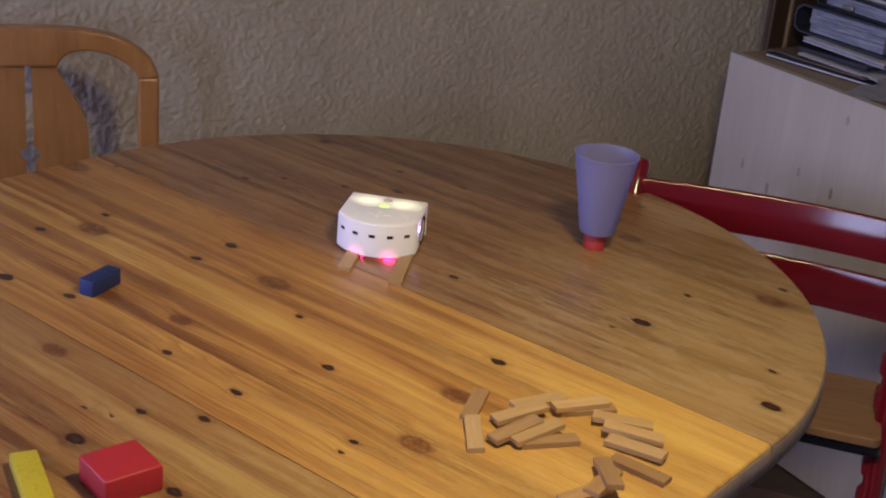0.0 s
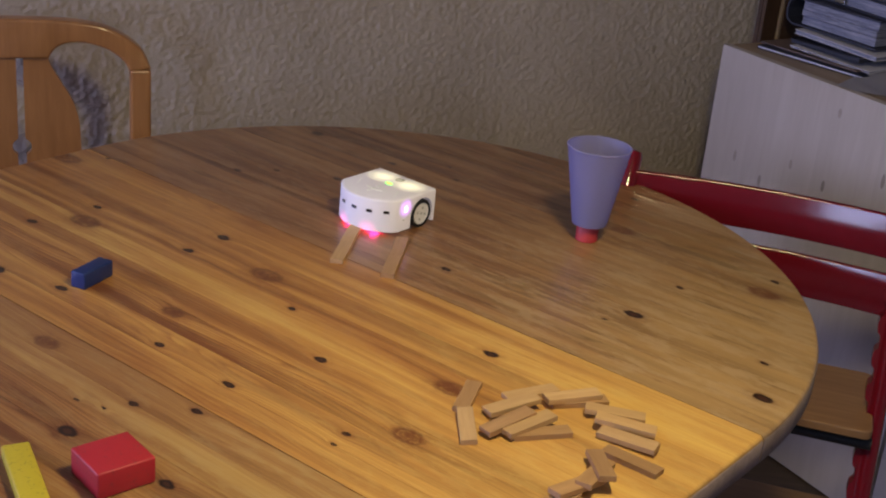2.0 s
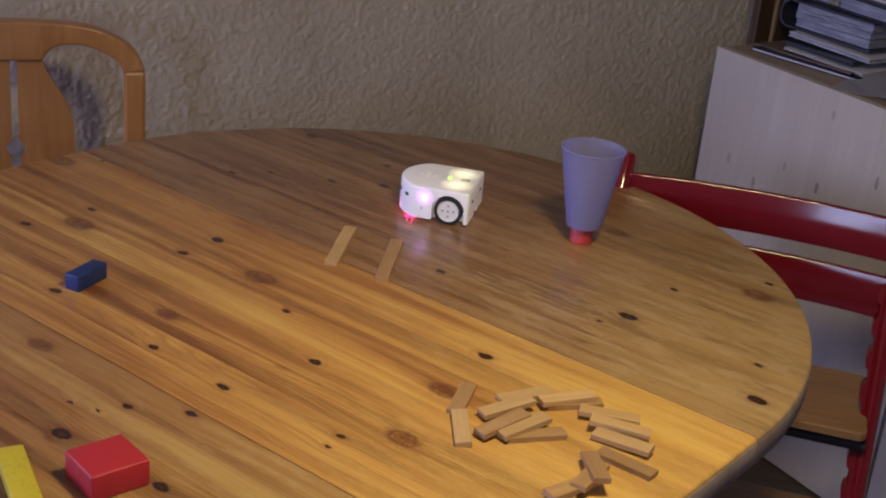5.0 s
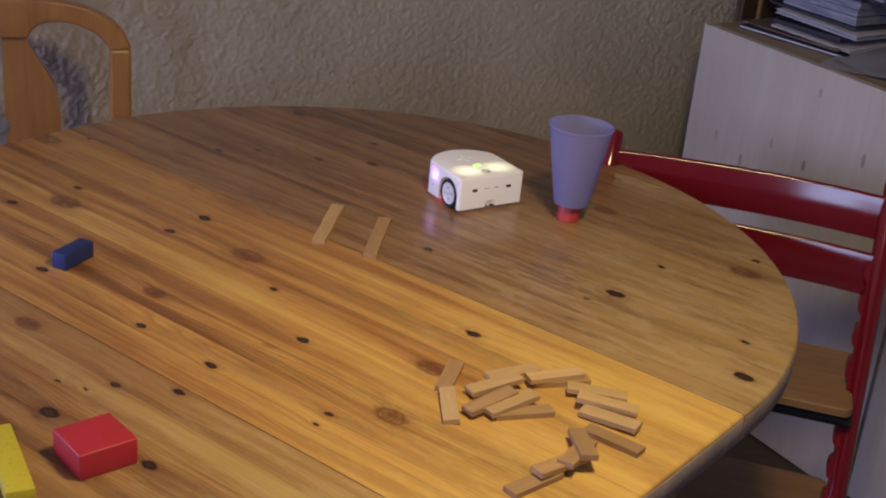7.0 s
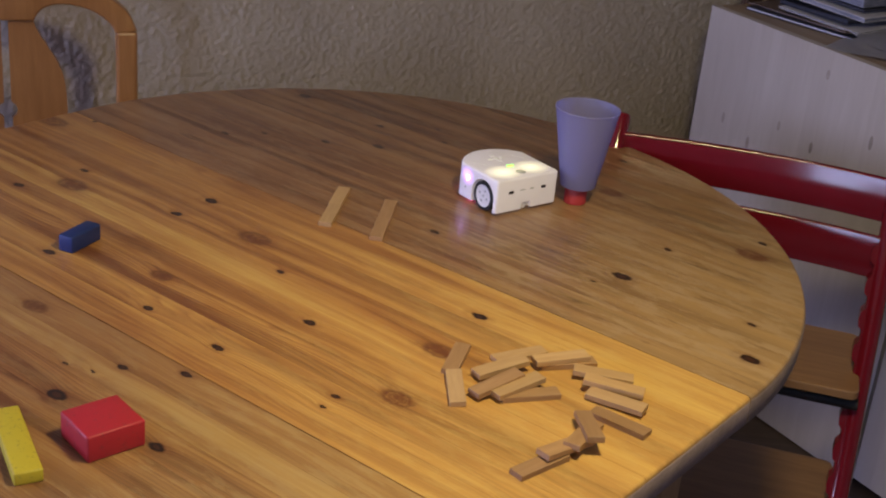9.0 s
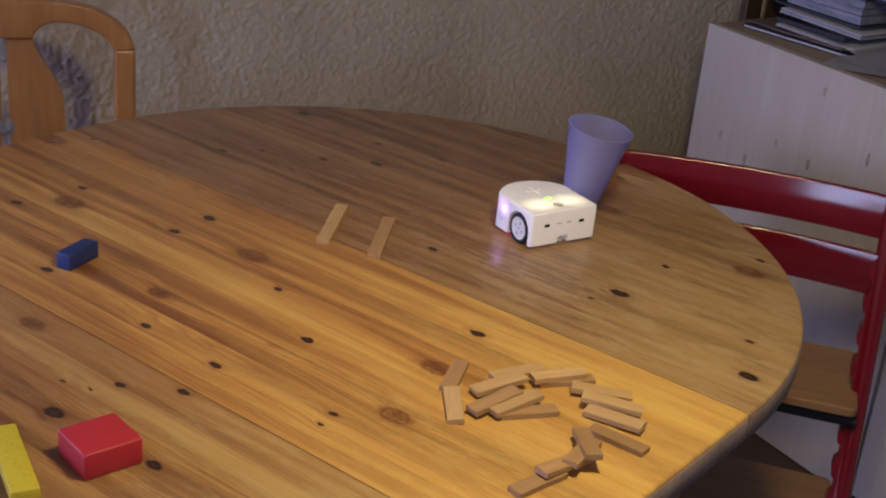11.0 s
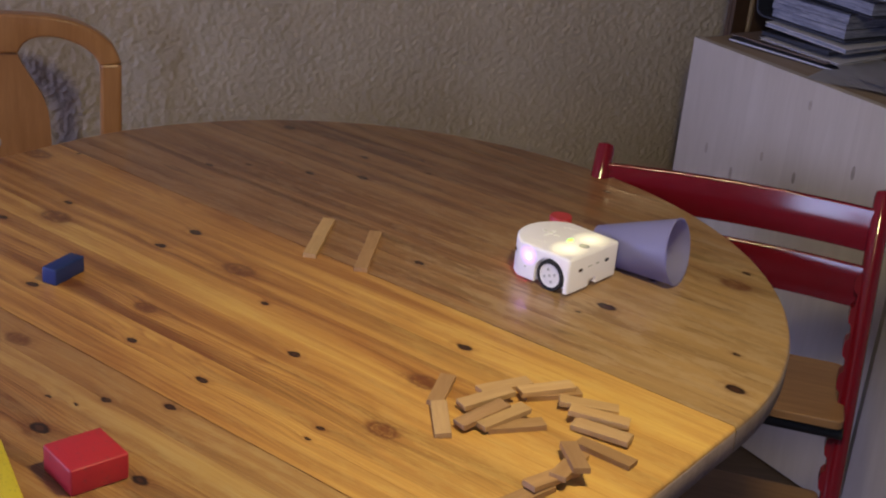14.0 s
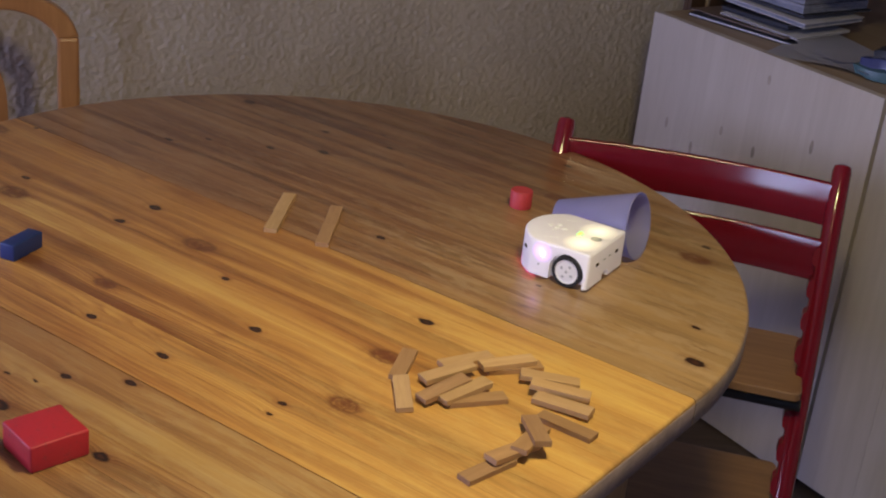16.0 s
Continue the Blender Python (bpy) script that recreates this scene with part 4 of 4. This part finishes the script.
def robot():
    o, R = robot_outline()
    t = empty("robot", pose(-0.057, 1.786, TOP, 0, 0, 260.8), "small white two-wheeled toy robot with glowing lights", "robot")
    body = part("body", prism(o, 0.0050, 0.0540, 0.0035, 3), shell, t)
    wells = joined(*[moved(lathe([(0, -0.01), (0.0245, -0.01), (0.0245, 0.01), (0, 0.01)], 40), Matrix.Translation((0, s * 0.0545, 0.0215)) @ Matrix.Rotation(radians(90), 4, "X")) for s in (-1, 1)],
                   *[box(0.049, 0.020, 0.0215, (0, s * 0.0545, 0.0108)) for s in (-1, 1)], box(0.02, 0.018, 0.016, (-0.03, 0, 0.0065)))
    wells2 = part("cutter", wells, shell, t)
    cut(body, wells2)
    # seam between the upper and the lower shell, dark recess of the wheel wells
    part("chassis", box(0.07, 0.086, 0.02, (0.008, 0, 0.017)), shell_low, t)
    part("tow_hook", joined(lathe([(0, 0.004), (0.003, 0.004), (0.0036, 0.009), (0.002, 0.014), (0, 0.0145)], 14)), shell_low, t).location = (-0.0245, 0, 0)
    # front and rear proximity sensors
    for k in range(5):
        a = radians(-40 + 20 * k) * 1.12
        part("sensor_window", moved(box(0.0012, 0.0088, 0.0044, (0, 0, 0), 0.0004, 1), Matrix.Translation((0.085 - R, 0, 0.0355)) @ Matrix.Rotation(a, 4, "Z") @ Matrix.Translation((R, 0, 0))), sensor_black, t)
    for y in (-0.030, 0.030):
        part("sensor_window", box(0.0012, 0.0086, 0.0042, (-0.0310, y, 0.0335), 0.0004, 1), sensor_black, t)
    part("memory_card_slot", box(0.0012, 0.009, 0.0011, (-0.0310, 0.009, 0.0345)), grey_relief, t)
    part("usb_port", box(0.0012, 0.0065, 0.0016, (-0.0310, -0.008, 0.0345)), grey_relief, t)
    # arrow buttons and round button on the deck
    white_print = plain("raised_white_print", (0.9, 0.9, 0.88), 0.35, 0.02, 60, bump=0)
    for k in range(4):
        tri = prism([(-0.0035, -0.0035), (0.0038, 0.0), (-0.0035, 0.0035)], 0.0539, 0.0547, 0.0003, 1)
        part("arrow_button", moved(tri, Matrix.Translation((0.045, 0, 0)) @ Matrix.Rotation(radians(90 * k), 4, "Z") @ Matrix.Translation((0.011, 0, 0))), white_print, t)
    part("round_button", moved(lathe([(0, 0.0539), (0.0042, 0.0539), (0.0038, 0.0547), (0, 0.0548)], 20), Matrix.Translation((0.045, 0, 0))), white_print, t)
    for y in (-0.036, 0.036):
        for k in range(3):
            part("deck_mark", box(0.004, 0.0016, 0.0006, (0.030 + 0.007 * k, y + 0.004 * (k - 1), 0.0541)), white_print, t)
    part("deck_recess", moved(lathe([(0, 0.0541), (0.0075, 0.0541), (0.007, 0.0544), (0, 0.0542)], 28), Matrix.Translation((-0.012, 0, 0))), grey_relief, t)
    # lights
    green = glow("green_led", (0.25, 1.0, 0.06), 3.2)
    part("green_light", moved(lathe([(0, 0.0544), (0.005, 0.0544), (0.0045, 0.0550), (0, 0.0551)], 20), Matrix.Translation((0.012, 0.0, 0)) @ Matrix.Diagonal((0.55, 1.25, 1, 1))), green, t, "glowing green indicator light")
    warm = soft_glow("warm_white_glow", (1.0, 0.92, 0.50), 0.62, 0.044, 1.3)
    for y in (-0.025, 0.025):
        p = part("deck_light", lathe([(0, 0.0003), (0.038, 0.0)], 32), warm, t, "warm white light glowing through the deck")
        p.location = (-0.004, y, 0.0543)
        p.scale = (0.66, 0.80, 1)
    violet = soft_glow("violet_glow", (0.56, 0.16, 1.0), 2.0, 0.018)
    drop = glow("violet_led", (0.74, 0.42, 1.0), 7.0)
    for s in (-1, 1):
        m = Matrix.Translation((0.036, s * 0.0570, 0.037)) @ Matrix.Rotation(radians(-90 * s), 4, "X")
        part("side_light", moved(lathe([(0, 0.0), (0.0034, 0.0), (0.0026, 0.0010), (0, 0.0012)], 20), m @ Matrix.Diagonal((0.8, 1.25, 1, 1))), drop, t, "violet side light")
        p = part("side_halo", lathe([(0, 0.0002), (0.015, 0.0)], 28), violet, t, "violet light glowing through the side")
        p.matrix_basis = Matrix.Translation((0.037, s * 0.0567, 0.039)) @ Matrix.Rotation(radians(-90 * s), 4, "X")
        part("microphone_hole", box(0.0022, 0.0012, 0.0022, (0.040, s * 0.0565, 0.021)), grey_relief, t)
    red = glow("red_led", (1.0, 0.03, 0.22), 30.0)
    for y in (-0.022, 0.022):
        part("floor_light", box(0.012, 0.014, 0.001, (0.064, y, 0.0048)), red, t, "red light under the front")
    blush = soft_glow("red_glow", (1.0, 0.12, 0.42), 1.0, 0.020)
    for a in (-0.36, 0.36):
        bm = bmesh.new()
        c = Vector((0.085 - R + (R + 0.0003) * math.cos(a), (R + 0.0003) * math.sin(a), 0.0055))
        g = [[bm.verts.new(Vector((0.085 - R + (R + 0.0003) * math.cos(a + da), (R + 0.0003) * math.sin(a + da), z)) - c) for z in np.linspace(0.0055, 0.0225, 7)] for da in np.linspace(-0.23, 0.23, 11)]
        for u in range(10):
            for v in range(6):
                bm.faces.new([g[u][v], g[u + 1][v], g[u + 1][v + 1], g[u][v + 1]])
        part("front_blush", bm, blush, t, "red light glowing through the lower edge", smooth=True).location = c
    # wheels
    wheels = []
    for s in (-1, 1):
        tyre = lathe([(0.0165, -0.006), (0.0203, -0.006), (0.0215, -0.0045), (0.0215, 0.0045), (0.0203, 0.006), (0.0165, 0.006)], 48, True)
        wh = part("wheel", moved(tyre, Matrix.Rotation(radians(90), 4, "X")), black_rubber, t, "black rubber tyre on a white rim", smooth=True)
        wh.location = (0, s * 0.050, 0.0215)
        rim = lathe([(0, 0.0045), (0.004, 0.0055), (0.0140, 0.0044), (0.0152, 0.0052), (0.0168, 0.0052), (0.0168, -0.005), (0, -0.005)], 40)
        part("rim", moved(rim, Matrix.Rotation(radians(-90 * s), 4, "X")), shell_low, wh, "white plastic rim", smooth=True)
        # grey squares painted for the shade in the rim's small holes
        for k in range(5):
            a = k * math.pi / 2
            q = (0, 0) if k == 4 else (0.0085 * math.cos(a), 0.0085 * math.sin(a))
            part("rim_stud", moved(box(0.0034, 0.0008, 0.0034, (q[0], s * 0.0056, q[1]), 0.0003, 1), Matrix.Identity(4)), grey_relief, wh)
        wheels.append((s, wh))
    part("front_skid", moved(lathe([(0, 0.0), (0.004, 0.001), (0.006, 0.0055), (0, 0.0055)], 16), Matrix.Translation((0.055, 0, 0))), shell_low, t, smooth=True)
    return t, wheels


bot, bot_wheels = robot()

# ---------------------------------------------------------------- what moves
ROBOT_ROWS = [
    (0, -0.057, 1.786, 260.8), (0.5, -0.055, 1.800, 259.5), (1, -0.051, 1.818, 252.3), (1.5, -0.045, 1.833, 241.5), (2, -0.037, 1.850, 230.7),
    (2.5, -0.025, 1.870, 218.5), (3, -0.009, 1.883, 206.5), (3.2, -0.002, 1.886, 201.8), (5.3, 0.076, 1.899, 160.4), (5.5, 0.083, 1.900, 155.0),
    (6, 0.097, 1.888, 143.2), (6.5, 0.110, 1.876, 131.7), (7, 0.119, 1.862, 122.6), (7.5, 0.128, 1.844, 118.0), (8, 0.138, 1.831, 117.6),
    (8.5, 0.148, 1.817, 118.5), (9, 0.157, 1.796, 127.0), (9.2, 0.164, 1.783, 131.0), (10.2, 0.192, 1.758, 128.0), (11.3, 0.216, 1.738, 116.9)]
ROBOT_ROWS_LATER = [
    (11.5, 0.218, 1.730, 111.9), (12, 0.223, 1.710, 102.5), (12.5, 0.226, 1.694, 103.5), (13, 0.231, 1.681, 114.1), (13.5, 0.242, 1.668, 126.7),
    (14, 0.255, 1.653, 138.0), (14.5, 0.269, 1.642, 144.6), (15, 0.286, 1.630, 146.4), (15.5, 0.301, 1.616, 146.5), (16, 0.316, 1.601, 146.7)]
CONE = math.degrees(math.atan2(0.021, 0.12))       # how far the cup's axis rises when it lies on its side
LIE = 0.0255 * math.cos(radians(CONE))


def lying(x, y, yaw, spin=0.0):
    return pose(x, y, TOP + LIE, 0, 90 - CONE, yaw) @ pose(0, 0, 0, 0, 0, spin)


def motions():
    rows = ROBOT_ROWS + ROBOT_ROWS_LATER
    walk(bot, [(t, pose(x, y, TOP, 0, 0, h)) for t, x, y, h in rows])
    tt, xx, yy, hh = zip(*rows)
    for s, wh in bot_wheels:
        keys, roll, last = [], 0.0, None
        for t in np.arange(0, 16.01, 0.25):
            x, y, h = (np.interp(t, tt, v) for v in (xx, yy, hh))
            h = radians(h)
            if last is not None:
                dx, dy, dh = x - last[0], y - last[1], h - last[2]
                roll += (dx * math.cos(h) + dy * math.sin(h) - s * 0.05 * dh) / 0.0215
            last = (x, y, h)
            keys.append((t, Matrix.Translation((0, s * 0.050, 0.0215)) @ Matrix.Rotation(roll, 4, "Y")))
        walk(wh, keys)
    stand = pose(0.253, 1.823, TOP + 0.0265)
    walk(cup, [(0, stand), (10.75, stand), (10.95, pose(0.257, 1.824, TOP + 0.0275, 0, 5, -35)), (11.15, pose(0.262, 1.829, TOP + 0.030, 0, 15, -33)),
               (11.3, pose(0.268, 1.836, TOP + 0.033, 0, 27, -30)), (11.4, pose(0.283, 1.845, TOP + 0.030, 0, 66, -3)), (11.5, lying(0.300, 1.847, 10, 0)), (11.7, lying(0.301, 1.840, 4.5, 6)), (12, lying(0.300, 1.818, -2, 14)),
               (12.5, lying(0.300, 1.771, -18, 36)), (13, lying(0.297, 1.735, -31, 52)), (13.3, lying(0.296, 1.732, -31, 53)), (16, lying(0.296, 1.732, -31, 53))])


motions()
